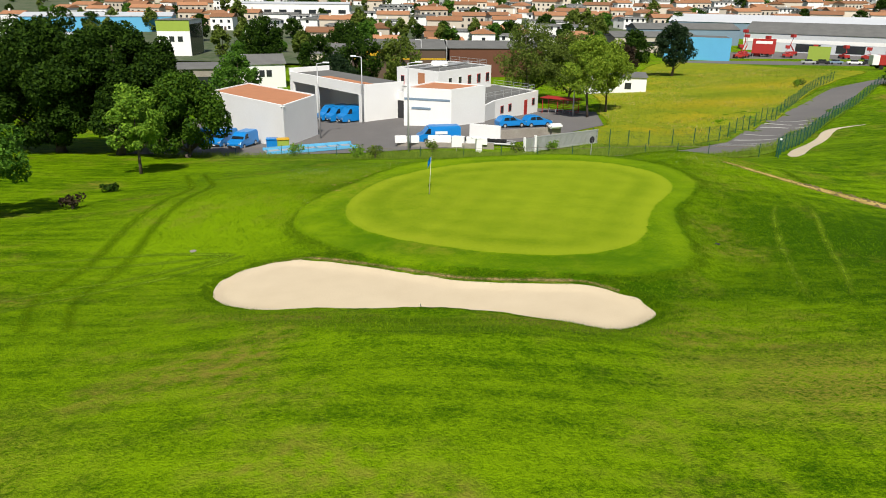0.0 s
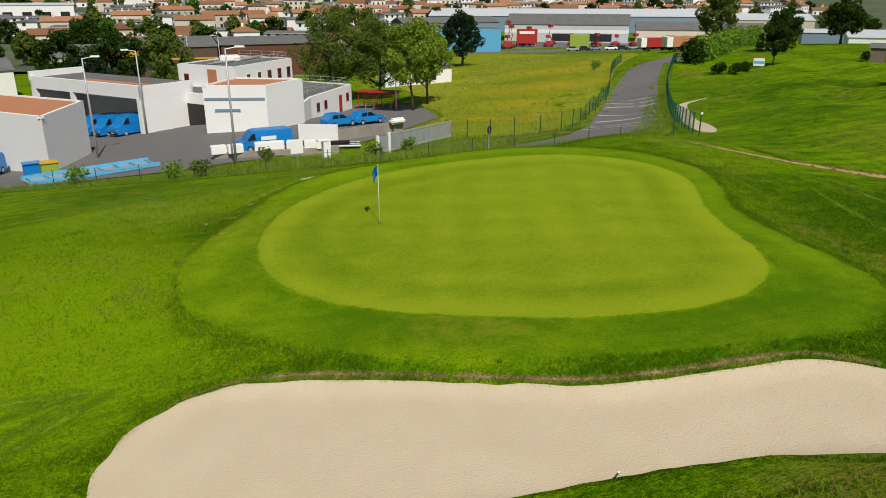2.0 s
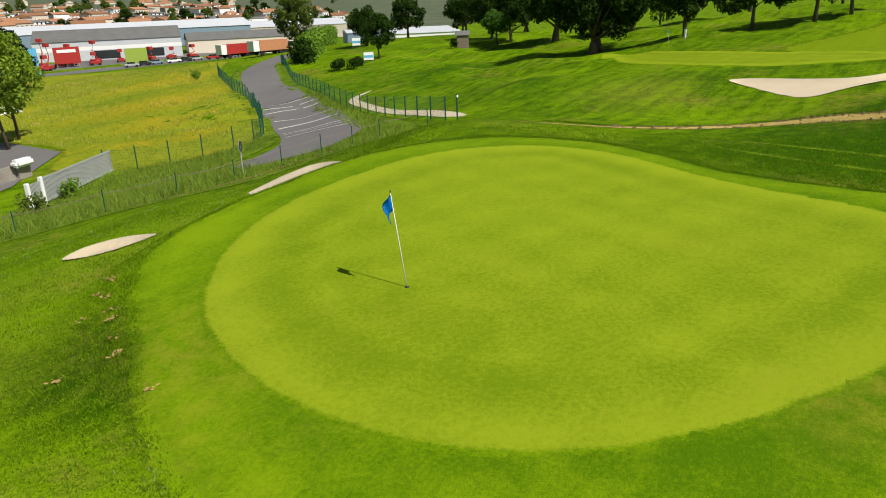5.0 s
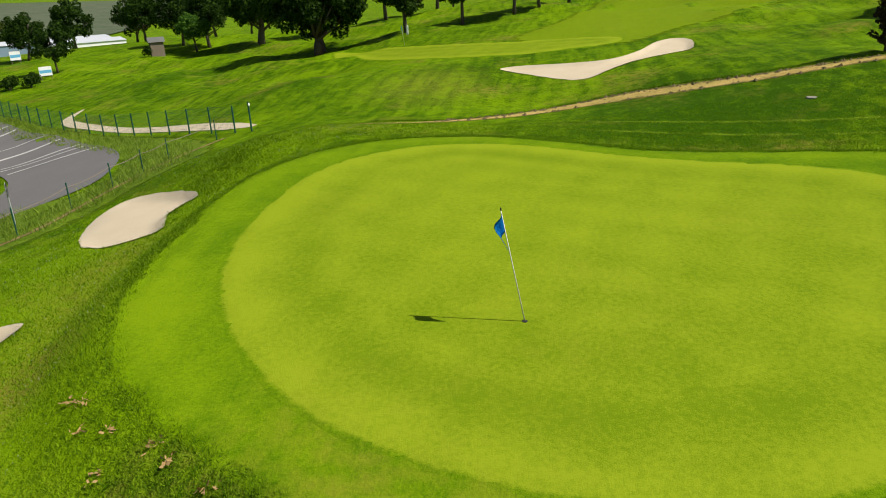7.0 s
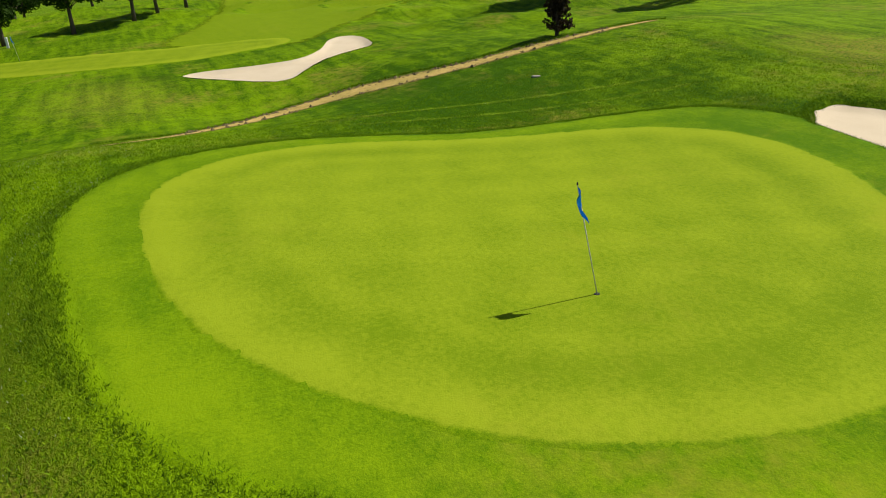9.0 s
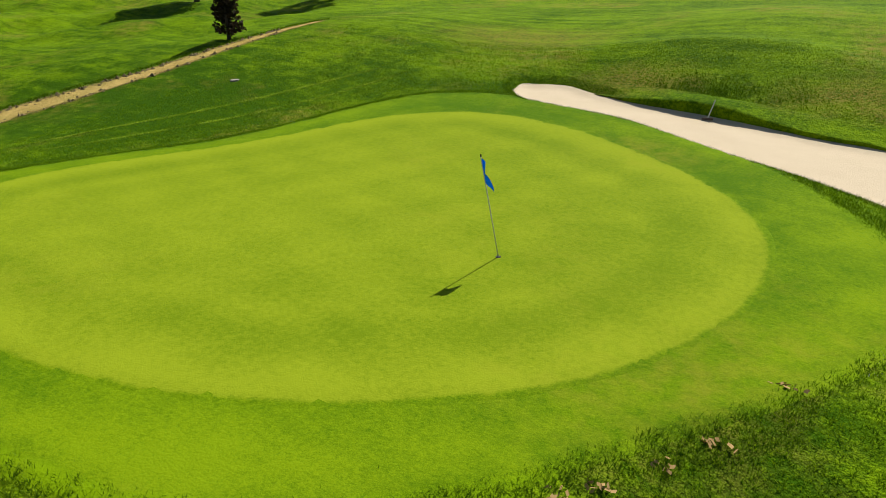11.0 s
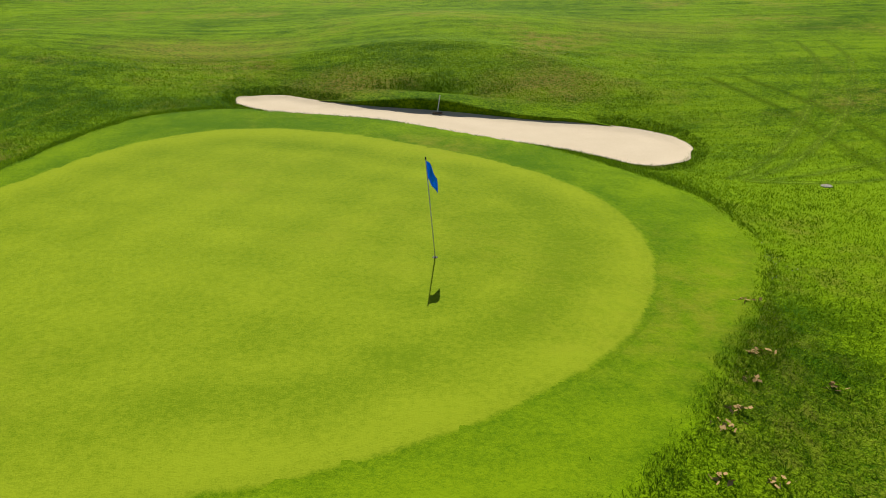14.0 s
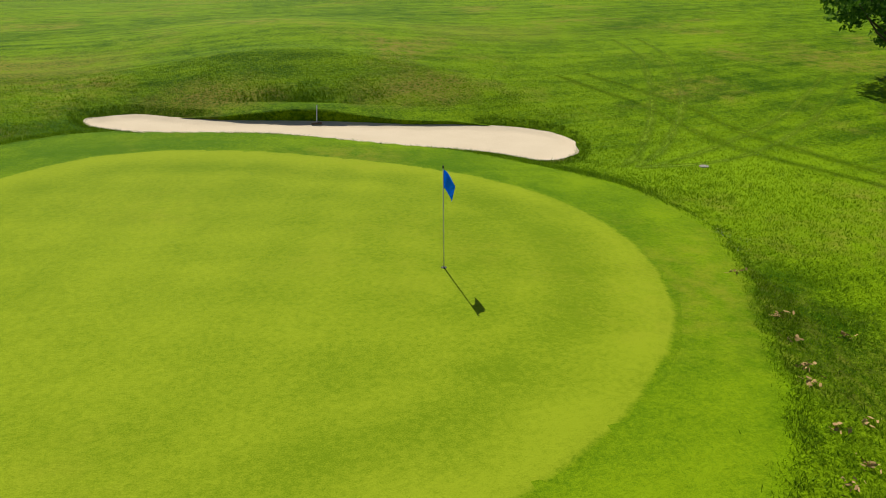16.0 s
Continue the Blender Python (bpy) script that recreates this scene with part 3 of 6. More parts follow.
DRAIN = [(19.0, 47.6), (22.6, 44.4), (25.0, 41.8), (27.5, 38.2), (27.7, 34.9), (26.7, 32.2), (25.5, 28.4), (25.1, 24.3), (24.7, 20.2), (24.4, 16.8)]
DRAIN_WIDE = [0.3, 0.7, 1.3, 1.9, 2.1, 1.8, 1.2, 1.0, 0.8, 0.3]
strip("drain_channel", DRAIN, DRAIN_WIDE, M_DRAIN, 0.025, "eroded bare earth drainage channel across the grass", "drain", across=9)
strip("gravel_path", [(28.3, 56.4), (29.3, 58.2), (31.3, 61.5), (34.7, 66.8), (39.9, 74.3), (42.5, 78.3), (44.6, 80.3), (48.0, 80.9)], [0.4, 1.3, 1.4, 1.2, 1.1, 1.2, 0.9, 0.2], M_GRAVEL, 0.03, "pale gravel footpath", "path")
strip("road", [(16.4, 65.8), (18.2, 65.0), (20.5, 65.2), (27.5, 69), (36, 79), (47.8, 95), (61, 112.6), (76, 128.7), (92, 138)], [4.5, 6, 6.2, 6.3, 6.3, 6, 5.5, 5, 5], M_ASPHALT, 0.05, "narrow grey asphalt access road with white bars", "road")
patch("meadow", smooth(True, [(16.5, 89), (16.8, 83), (19.6, 79.2), (23.4, 76.0), (27.1, 76.0), (30.2, 78.2), (33.5, 81.6), (39.7, 89.2), (47.4, 99.4), (58.4, 116.4), (66.4, 127.8), (75, 138.5), (92, 162), (88, 215), (66, 222), (45, 175), (30, 165), (28, 130), (24.5, 112), (22.6, 98)], 5), M_MEADOW, 0.035, "unmown meadow with yellow and white flowers", "meadow", step=2.0)
patch("fence_verge", smooth(True, [(-8, 73.5), (-6, 69.0), (2, 65.4), (9, 62.2), (15, 60.6), (17.2, 62.4), (16.2, 67.5), (19.5, 69.6), (24.6, 71.6), (27.4, 74.0), (26.5, 76.2), (23.5, 76.3), (19.8, 79.4), (16.8, 83.2), (12, 80.5), (6, 76.3), (0, 75.0)], 4), M_VERGE, 0.042, "tall rank grass between the gate and the bank", "grass", step=1.0)
strip("road_verge", [(27.2, 74.6), (30.2, 77.9), (33.4, 81.4), (44.3, 95.6), (57.3, 113.2), (72.5, 131)], [2.2, 2.2, 2.0, 2.0, 2.0, 1.6], M_VERGE, 0.036, "unmown grass strip along the mesh fence", "grass")
strip("road_verge", [(-30, 75.5), (-22, 74.2), (-14, 71.5), (-6, 67.6), (2, 63.8), (9, 60.6), (15, 59), (20, 58.4), (26, 61.5), (33, 69.6), (40, 79.5), (47, 88.4), (60, 106), (77, 126)], [2.0, 2.6, 3.4, 4.0, 4.6, 4.6, 5.0, 5.0, 3.4, 3.0, 2.6, 2.2, 2.0], M_VERGE, 0.03, "tall unmown verge grass below the bank", "grass")
for _side in (-0.75, 0.75):
    strip("tyre_track", [(-20.3 + _side, 57.4), (-16.6 + _side, 48), (-16.2 + _side, 42), (-15.9 + _side, 36.2), (-15.2 + _side, 30), (-14.9 + _side, 25.5), (-13 + _side, 21.1)], [0.1, 0.35, 0.28, 0.25, 0.08, 0.0], M_TRACK, 0.012, "dark tyre track pressed into the grass", "track")
    strip("tyre_track", [(19.6 + _side * 1.3, 38.2), (18.6 + _side * 1.5, 35.8), (17.0 + _side * 1.4, 31.6), (15.4 + _side * 1.3, 27.0), (14 + _side, 23.5)], [0.0, 0.12, 0.12, 0.06, 0.0], M_WORN, 0.012, "pale worn tyre track in the grass", "track")
    strip("tyre_track", [(-9.6 + _side * 0.4, 31.8), (-12 + _side * 0.7, 29.6), (-15.5 + _side, 25.2), (-18.5 + _side, 19.5), (-19.5 + _side, 15)], [0.25, 0.2, 0.15, 0.1, 0.0], M_WORN, 0.012, "pale worn tyre track in the grass", "track")
    strip("tyre_track", [(-10 + _side * 0.3, 31.9), (-14 + _side * 0.3, 31.2 + _side), (-19 + _side * 0.3, 29.0 + _side), (-25, 25.0 + _side)], [0.25, 0.15, 0.1, 0.0], M_WORN, 0.012, "pale worn tyre track in the grass", "track")
patch("yard", np.array([(-34, 76), (-22, 74.5), (-8, 74.5), (2, 79), (12, 85.5), (22, 97), (24, 112), (17, 119), (0, 126), (-22, 136), (-40, 120)]), M_ASPHALT, 0.07, "grey asphalt depot yard", "yard", step=3.0)


# ---- building blocks ----
def part(name, bm, material, parent, label="", flat=True):
    """Links a bmesh as one mesh under a thing or part."""
    bmesh.ops.recalc_face_normals(bm, faces=bm.faces[:])
    me = bpy.data.meshes.new(name)
    if not flat:
        for f in bm.faces:
            f.smooth = True
    bm.to_mesh(me)
    bm.free()
    me.materials.append(material)
    ob = new(name, me)
    ob.parent = parent
    return tagged(ob, label)


def thing(name, x, y, z, rz, label, category, group="", kind=""):
    ob = new(name)
    ob.matrix_basis = pose(x, y, z, 0, 0, rz)
    return tagged(ob, label, category, group, kind)


def box(x0, x1, y0, y1, z0, z1, bevel=0.0, bm=None):
    bm = bm or bmesh.new()
    v = bmesh.ops.create_cube(bm, size=1, matrix=Matrix.Translation(((x0 + x1) / 2, (y0 + y1) / 2, (z0 + z1) / 2)) @ Matrix.Diagonal((x1 - x0, y1 - y0, z1 - z0, 1)))["verts"]
    if bevel:
        bmesh.ops.bevel(bm, geom=list({e for a in v for e in a.link_edges}), offset=bevel, segments=2, affect="EDGES", clamp_overlap=True)
    return bm


def tube(points, radii, sides=8, bm=None):
    """A round bar along points, with a radius at each."""
    bm = bm or bmesh.new()
    rings = []
    for i, (p, r) in enumerate(zip(points, radii)):
        a, b = Vector(points[max(i - 1, 0)]), Vector(points[min(i + 1, len(points) - 1)])
        q = (b - a).to_track_quat("Z", "Y")
        rings.append([bm.verts.new(Vector(p) + q @ Vector((r * math.cos(k * math.tau / sides), r * math.sin(k * math.tau / sides), 0))) for k in range(sides)])
    for a, b in zip(rings, rings[1:]):
        for k in range(sides):
            bm.faces.new((a[k], a[(k + 1) % sides], b[(k + 1) % sides], b[k]))
    bm.faces.new(rings[0][::-1])
    bm.faces.new(rings[-1])
    return bm


def prism(outline, z0, z1, bm=None):
    """A closed outline raised from z0 to z1."""
    bm = bm or bmesh.new()
    lo, hi = [bm.verts.new((x, y, z0)) for x, y in outline], [bm.verts.new((x, y, z1)) for x, y in outline]
    n = len(outline)
    for i in range(n):
        bm.faces.new((lo[i], lo[(i + 1) % n], hi[(i + 1) % n], hi[i]))
    bm.faces.new(lo[::-1])
    bm.faces.new(hi)
    return bm


# ---- plants ----
def leaves(name, blobs, count, size, material, parent, rng, label="", droop=0.0):
    """A crown: leaf clumps strewn over the outsides of uneven blobs."""
    v, f = [], []
    blobs = np.array(blobs, float)
    pick = rng.choice(len(blobs), count, p=blobs[:, 3] ** 2 / (blobs[:, 3] ** 2).sum())
    d = rng.normal(size=(count, 3))
    d /= np.linalg.norm(d, axis=1)[:, None]
    pos = blobs[pick, :3] + d * (blobs[pick, 3] * rng.uniform(0.55, 1.08, count) ** 0.7)[:, None]
    n = d + rng.normal(size=(count, 3)) * 0.8 + np.array([0, 0, 0.35])
    n /= np.linalg.norm(n, axis=1)[:, None]
    a = np.cross(n, rng.normal(size=(count, 3)))
    a /= np.linalg.norm(a, axis=1)[:, None]
    b = np.cross(n, a)
    s = size * rng.uniform(0.55, 1.35, count)[:, None]
    pos[:, 2] -= droop * rng.uniform(0, 1, count)
    quad = np.stack([pos - a * s, pos - b * s * 0.55 + n * s * 0.18, pos + a * s, pos + b * s * 0.55 + n * s * 0.18], 1).reshape(-1, 3)
    idx = np.arange(count * 4).reshape(-1, 4)
    return mesh_object(name, quad, idx, material, parent, label, shade=False)


def tree(name, x, y, height, radius, trunk, leaf, label, seed, count=3500, size=0.26, low=0.28, category="tree", group="", stems=1, rz=0.0, z=None):
    """A tapered trunk with limbs and a crown of many leaf clumps."""
    rng = np.random.default_rng(seed)
    ob = thing(name, x, y, (gz(x, y) if z is None else z) - 0.05, rz, label, category, group)
    base = height * low
    bm = bmesh.new()
    for s in range(stems):
        ox = (s - (stems - 1) / 2) * trunk * 3.2
        lean = rng.normal(size=2) * 0.05 * height
        pts = [(ox, 0, 0), (ox + lean[0] * 0.2, lean[1] * 0.2, base * 0.6), (ox + lean[0] * 0.5, lean[1] * 0.5, base * 1.3), (lean[0], lean[1], height * 0.8)]
        tube(pts, [trunk * 1.25, trunk, trunk * 0.8, trunk * 0.15], 8, bm)
        for k in range(7):
            h = base * rng.uniform(0.8, 1.9)
            an = rng.uniform(0, math.tau)
            r = radius * rng.uniform(0.45, 0.8)
            tube([(ox + lean[0] * 0.5, lean[1] * 0.5, h), (ox + r * 0.5 * math.cos(an), r * 0.5 * math.sin(an), h + r * 0.35), (r * math.cos(an), r * math.sin(an), h + r * 0.8)], [trunk * 0.45, trunk * 0.3, trunk * 0.08], 5, bm)
    part("trunk", bm, M_BARK, ob, "brown bark trunk with spreading limbs", flat=False)
    half = (height - base) / 2
    blobs = []
    many = int(min(max(radius * 17, 58), 150))
    for k in range(many):
        d = rng.normal(size=3)
        d /= np.linalg.norm(d)
        q = rng.uniform(0.3, 1.0) ** 0.6 * 0.92
        taper = 1 - 0.35 * max(0, d[2] * q)
        blobs.append((d[0] * radius * q * taper, d[1] * radius * q * taper, base + half + d[2] * half * q, radius * rng.uniform(0.13, 0.27) * (58 / many) ** 0.3))
    leaves("crown", blobs, int(count * 2.1), size * 0.70, leaf, ob, rng)
    return ob


def conifer(name, x, y, height, radius, leaf, label, seed, count=2600, size=0.2, z=None):
    rng = np.random.default_rng(seed)
    ob = thing(name, x, y, (gz(x, y) if z is None else z) - 0.05, 0, label, "tree")
    part("trunk", tube([(0, 0, 0), (0, 0, height * 0.5), (0.03, 0, height * 0.97)], [0.03 * height, 0.02 * height, 0.005 * height], 8), M_BARK, ob, flat=False)
    blobs = []
    for level in range(13):
        t = 0.14 + 0.84 * level / 12
        reach = radius * (1.02 - t) ** 0.85 * rng.uniform(0.8, 1.15)
        for k in range(7 if level < 9 else 4):
            an = rng.uniform(0, math.tau)
            for u in (0.35, 0.7, 1.0):
                r = reach * u
                blobs.append((r * math.cos(an), r * math.sin(an), height * t - 0.22 * r + 0.06 * height * u * u, 0.035 * height * (1.15 - 0.45 * u)))
    leaves("crown", blobs, count, size, leaf, ob, rng, droop=0.03 * height)
    return ob


def shrub(name, x, y, w, h, leaf, label, seed, count=500, size=0.12, z=None):
    rng = np.random.default_rng(seed)
    ob = thing(name, x, y, gz(x, y) if z is None else z, 0, label, "shrub")
    bm = bmesh.new()
    for k in range(6):
        an = rng.uniform(0, math.tau)
        tube([(0, 0, -0.05), (0.25 * w * math.cos(an), 0.25 * w * math.sin(an), h * 0.6)], [0.03, 0.012], 5, bm)
    part("stems", bm, M_BARK, ob)
    blobs = [(rng.uniform(-0.3, 0.3) * w, rng.uniform(-0.3, 0.3) * w, h * rng.uniform(0.3, 0.72), 0.26 * min(w, h)) for k in range(12)]
    leaves("foliage", blobs, count, size, leaf, ob, rng)
    return ob


# trees west of the green
tree("oak_tree", -51, 76, 14.5, 8.0, 0.5, L_DARK, "tall dark green oak in a dense group", 1, 27200, 0.27, 0.08, group="dark trees by the lawn")
tree("oak_tree", -41.5, 77, 15.2, 7.6, 0.5, L_DARK, "tall dark green oak with a broad crown", 2, 27200, 0.27, 0.08, group="dark trees by the lawn")
tree("oak_tree", -34.4, 75.5, 14.4, 6.3, 0.45, L_DARK, "dark green oak at the lawn's edge", 3, 25500, 0.25, 0.08, group="dark trees by the lawn")
tree("oak_tree", -56, 71, 15, 8, 0.45, L_DARK, "dark green oak with low branches", 4, 20400, 0.27, 0.08, group="dark trees by the lawn")
tree("oak_tree", -38, 86, 14.2, 6.4, 0.45, L_DARK, "tall broadleaf tree behind the oaks", 5, 20400, 0.25, 0.12, group="dark trees by the lawn")
tree("oak_tree", -31.8, 79.8, 12.8, 5.0, 0.4, L_DARK, "dark green oak at the end of the group", 14, 18700, 0.25, 0.08, group="dark trees by the lawn")
tree("lime_tree", -26.4, 72.8, 9.0, 4.7, 0.3, L_BUSH, "mid-green bushy tree with branches to the ground", 6, 12000, 0.25, 0.04)
tree("maple_tree", -25.4, 59.0, 7.4, 2.5, 0.13, L_LIGHT, "young bright green maple with a slim trunk", 7, 3200, 0.20, 0.24)
tree("maple_tree", -26.3, 39.6, 6.6, 2.9, 0.16, L_MID, "young green maple on the lawn", 8, 4200, 0.17, 0.25)
tree("maple_tree", -26.9, 26.0, 7.0, 3.7, 0.16, L_MID, "young green maple with loose branches", 9, 5600, 0.17, 0.2)
shrub("low_shrub", -23.7, 49.6, 1.6, 0.7, L_DARK, "low dark shrub round a pale marker", 11, 420, 0.10)
shrub("low_shrub", -22.7, 42.2, 1.7, 1.0, L_RED, "dark brownish shrub on the lawn", 12, 420, 0.10)

# trees behind and beside the depot
tree("poplar_tree", -35, 124, 10, 4.6, 0.3, L_MID, "green broadleaf tree behind the white shed", 21, 3500, 0.36, 0.1)
tree("poplar_tree", -17, 146, 13, 5.2, 0.3, L_DARK, "dark green tree behind the depot", 22, 3500, 0.38, 0.1)
tree("poplar_tree", -9, 152, 12, 5.0, 0.3, L_OLIVE, "olive green tree behind the depot", 23, 3500, 0.38, 0.1)
tree("poplar_tree", -25, 150, 12, 5.0, 0.3, L_DARK, "dark green tree behind the depot", 24, 3000, 0.38, 0.1)
tree("poplar_tree", -20, 138, 9, 4.0, 0.3, L_PINE, "blackish green tree behind the garages", 25, 3000, 0.34, 0.1)
tree("birch_tree", 15.5, 128, 14.5, 6.5, 0.22, L_OLIVE, "tall olive green birch with hanging twigs", 26, 8000, 0.25, 0.12)
tree("birch_tree", 21.5, 124, 12.5, 5.0, 0.2, L_OLIVE, "olive green birch beside the bicycle shelter", 27, 5500, 0.25, 0.14)
tree("ash_tree", 21.5, 106, 12.0, 4.2, 0.16, L_ASH, "airy light green ash with a thin trunk", 28, 5200, 0.26, 0.25)
tree("ash_tree", 25.5, 112, 11.0, 4.0, 0.16, L_ASH, "light green ash at the car park's edge", 29, 4200, 0.26, 0.25)
tree("plum_tree", 43, 176, 8.5, 3.8, 0.25, L_RED, "dark copper-leaved plum tree", 30, 2500, 0.36, 0.1)
tree("poplar_tree", 47, 181, 11, 4.5, 0.25, L_DARK, "dark green round tree by the meadow", 31, 3000, 0.38, 0.1)
tree("pine_tree", 54, 172, 12.8, 5.0, 0.3, L_PINE, "nearly black pine at the meadow's edge", 32, 4200, 0.36, 0.12)
tree("poplar_tree", 36, 178, 11, 5.0, 0.25, L_MID, "green tree behind the meadow", 33, 3000, 0.38, 0.1)
tree("poplar_tree", -47, 195, 14, 6.5, 0.3, L_DARK, "large dark tree in front of the industrial estate", 34, 4500, 0.45, 0.08)
tree("poplar_tree", -27, 205, 13, 6.0, 0.3, L_DARK, "large dark tree in front of the industrial estate", 35, 4000, 0.45, 0.08)

# trees on the course east of the green
tree("chestnut_tree", 73.5, 66.0, 11.5, 6.2, 0.45, L_DARK, "broad dark chestnut with two trunks", 41, 9500, 0.30, 0.16, stems=2)
tree("chestnut_tree", 95, 81.8, 12.5, 6.5, 0.5, L_DARK, "tall dark chestnut on the course", 42, 8000, 0.34, 0.18)
tree("course_tree", 74.6, 55.6, 7.5, 3.4, 0.22, L_DARK, "round dark tree behind the second green", 43, 3200, 0.28, 0.3)
tree("course_tree", 79.2, 49.3, 8.0, 3.4, 0.2, L_DARK, "dark tree in a row along the fairway", 44, 3000, 0.28, 0.32, group="row of fairway trees")
tree("course_tree", 80.5, 43.0, 7.5, 3.2, 0.2, L_DARK, "dark tree in a row along the fairway", 45, 3000, 0.28, 0.32, group="row of fairway trees")
tree("course_tree", 86, 40.0, 7.5, 3.2, 0.2, L_DARK, "dark tree in a row along the fairway", 46, 3000, 0.28, 0.32, group="row of fairway trees")
tree("course_tree", 92, 36.0, 7.5, 3.2, 0.2, L_MID, "green tree in a row along the fairway", 47, 3000, 0.28, 0.32, group="row of fairway trees")
tree("course_tree", 95, 92.3, 6.0, 2.6, 0.14, L_MID, "small green tree beside the timber hut", 48, 2500, 0.25, 0.3)
tree("course_tree", 101, 93, 9.5, 4.4, 0.25, L_DARK, "dark green tree behind the timber hut", 49, 3500, 0.32, 0.22)
tree("course_tree", 108, 101, 10, 4.6, 0.25, L_DARK, "dark green tree behind the timber hut", 50, 3500, 0.32, 0.2)
tree("course_tree", 105, 73, 10.5, 5.0, 0.3, L_DARK, "dark green tree on the far course", 51, 3500, 0.34, 0.24)
tree("course_tree", 112, 66, 11, 5.2, 0.3, L_DARK, "dark green tree on the far course", 52, 3500, 0.34, 0.24)
tree("course_tree", 118, 58, 11, 5.0, 0.3, L_DARK, "dark green tree on the far course", 53, 3500, 0.34, 0.24)
tree("course_tree", 80.8, 106.2, 6.8, 2.9, 0.14, L_DARK, "small dark tree behind the white notice", 54, 2800, 0.24, 0.22)
tree("course_tree", 99, 124, 7.5, 3.6, 0.2, L_DARK, "round dark tree near the hedge", 55, 2800, 0.3, 0.25)
tree("course_tree", 106, 150, 13, 5.0, 0.3, L_OLIVE, "tall olive tree behind the hedge", 56, 3800, 0.38, 0.15)
tree("course_tree", 118, 128, 9, 4.2, 0.25, L_DARK, "dark tree by the blue-grey works", 57, 3000, 0.34, 0.2)
tree("course_tree", 126, 118, 9.5, 4.4, 0.25, L_DARK, "dark tree at the course's edge", 58, 3000, 0.34, 0.2)
tree("course_tree", 130, 105, 10, 4.8, 0.25, L_DARK, "dark tree at the course's edge", 59, 3000, 0.36, 0.2)
tree("course_tree", 133, 90, 10, 5.0, 0.25, L_DARK, "dark tree at the course's edge", 60, 3000, 0.36, 0.2)
for _k, (_x, _y, _h) in enumerate(((140, 128, 10), (151, 117, 11), (146, 104, 10), (158, 96, 12), (150, 83, 11), (161, 71, 11), (149, 59, 10), (141, 47, 10), (168, 52, 12), (150, 34, 10))):
    tree("course_tree", _x, _y, _h, 0.46 * _h, 0.25, L_DARK, "dark tree in the belt at the course's far edge", 300 + _k, 2600, 0.38, 0.16, group="far tree belt")
conifer("spruce_tree", 26.6, 22.4, 4.2, 1.1, L_RED, "young dark spruce with reddish tips beside the channel", 61, 2200, 0.13)
tree("course_tree", 46, 9, 7.5, 3.3, 0.2, L_MID, "green tree beside the fairway slope", 62, 2500, 0.26, 0.3)
tree("course_tree", 36, 3, 7.0, 3.0, 0.2, L_MID, "green tree on the upper slope", 63, 2500, 0.26, 0.3)
shrub("round_shrub", 69.2, 104.8, 2.0, 1.9, L_DARK, "round dark clipped shrub", 64, 700, 0.16)
shrub("round_shrub", 71.2, 103.4, 2.0, 1.8, L_DARK, "round dark clipped shrub", 65, 700, 0.16)
shrub("round_shrub", 74.6, 105.2, 1.8, 1.6, L_DARK, "small dark clipped shrub", 66, 600, 0.16)
shrub("round_shrub", 90.0, 97.5, 2.4, 1.5, L_DARK, "spreading shrub beside the timber hut", 67, 600, 0.16)


def hedge(pts, w, h, leaf, label, seed, count):
    rng = np.random.default_rng(seed)
    c = smooth(False, pts, 8)
    ob = tagged(new("hedge"), label, "hedge")
    blobs = [(x + rng.uniform(-0.3, 0.3) * w, y + rng.uniform(-0.3, 0.3) * w, gz(x, y) + h * q, 0.42 * w) for x, y in c for q in (0.3, 0.6, 0.8)]
    leaves("foliage", blobs, count, 0.26, leaf, ob, rng)
    return ob


hedge([(75, 117), (86, 126.5), (100, 137.5), (117, 150)], 3.4, 3.6, L_LIGHT, "long clipped bright green hedge", 71, 14000)
hedge([(71.5, 114.5), (74, 117)], 3.4, 3.0, L_DARK, "dark end of the long hedge", 72, 1800)


# ---- golf things ----
def flagstick(x, y, lean, cloth_turn, label, cloth):
    z = gz(x, y) + 0.042
    ob = thing("flagstick", x, y, z, 0, label, "golf flag", "golf flags")
    top = Vector((lean[0], lean[1], 2.1))
    # no hole is cut; a near-black disc paints the shade inside the cup
    part("cup", tube([(0, 0, -0.02), (0, 0, 0.004)], [0.054, 0.054], 16), M_DARK, ob, "dark disc in place of the shaded hole")
    part("pole", tube([(0, 0, 0), tuple(top * 0.5), tuple(top)], [0.013, 0.011, 0.009], 8), M_POLE, ob, "thin pale pole", flat=False)
    part("finial", tube([tuple(top), tuple(top + Vector((0, 0, 0.05)))], [0.016, 0.012], 8), M_DARK, ob)
    bm = bmesh.new()
    d = Vector((math.cos(cloth_turn), math.sin(cloth_turn), 0))
    side = Vector((-d.y, d.x, 0))
    rows = []
    for i in range(9):
        u = i / 8
        row = []
        for j in range(6):
            w = j / 5
            p = top * (1 - 0.01) - top.normalized() * 0.36 * w
            p = p + d * 0.21 * u * (1 - 0.25 * w) + Vector((0, 0, -0.22 * u * u - 0.10 * u)) + side * (0.10 * math.sin(6 * u + 2 * w) * u)
            row.append(bm.verts.new(p))
        rows.append(row)
    for a, b in zip(rows, rows[1:]):
        for j in range(5):
            bm.faces.new((a[j], b[j], b[j + 1], a[j + 1]))
    bmesh.ops.solidify(bm, geom=bm.faces[:], thickness=0.004)
    part("flag", bm, cloth, ob, "bright blue cloth flag", flat=False)
    return ob


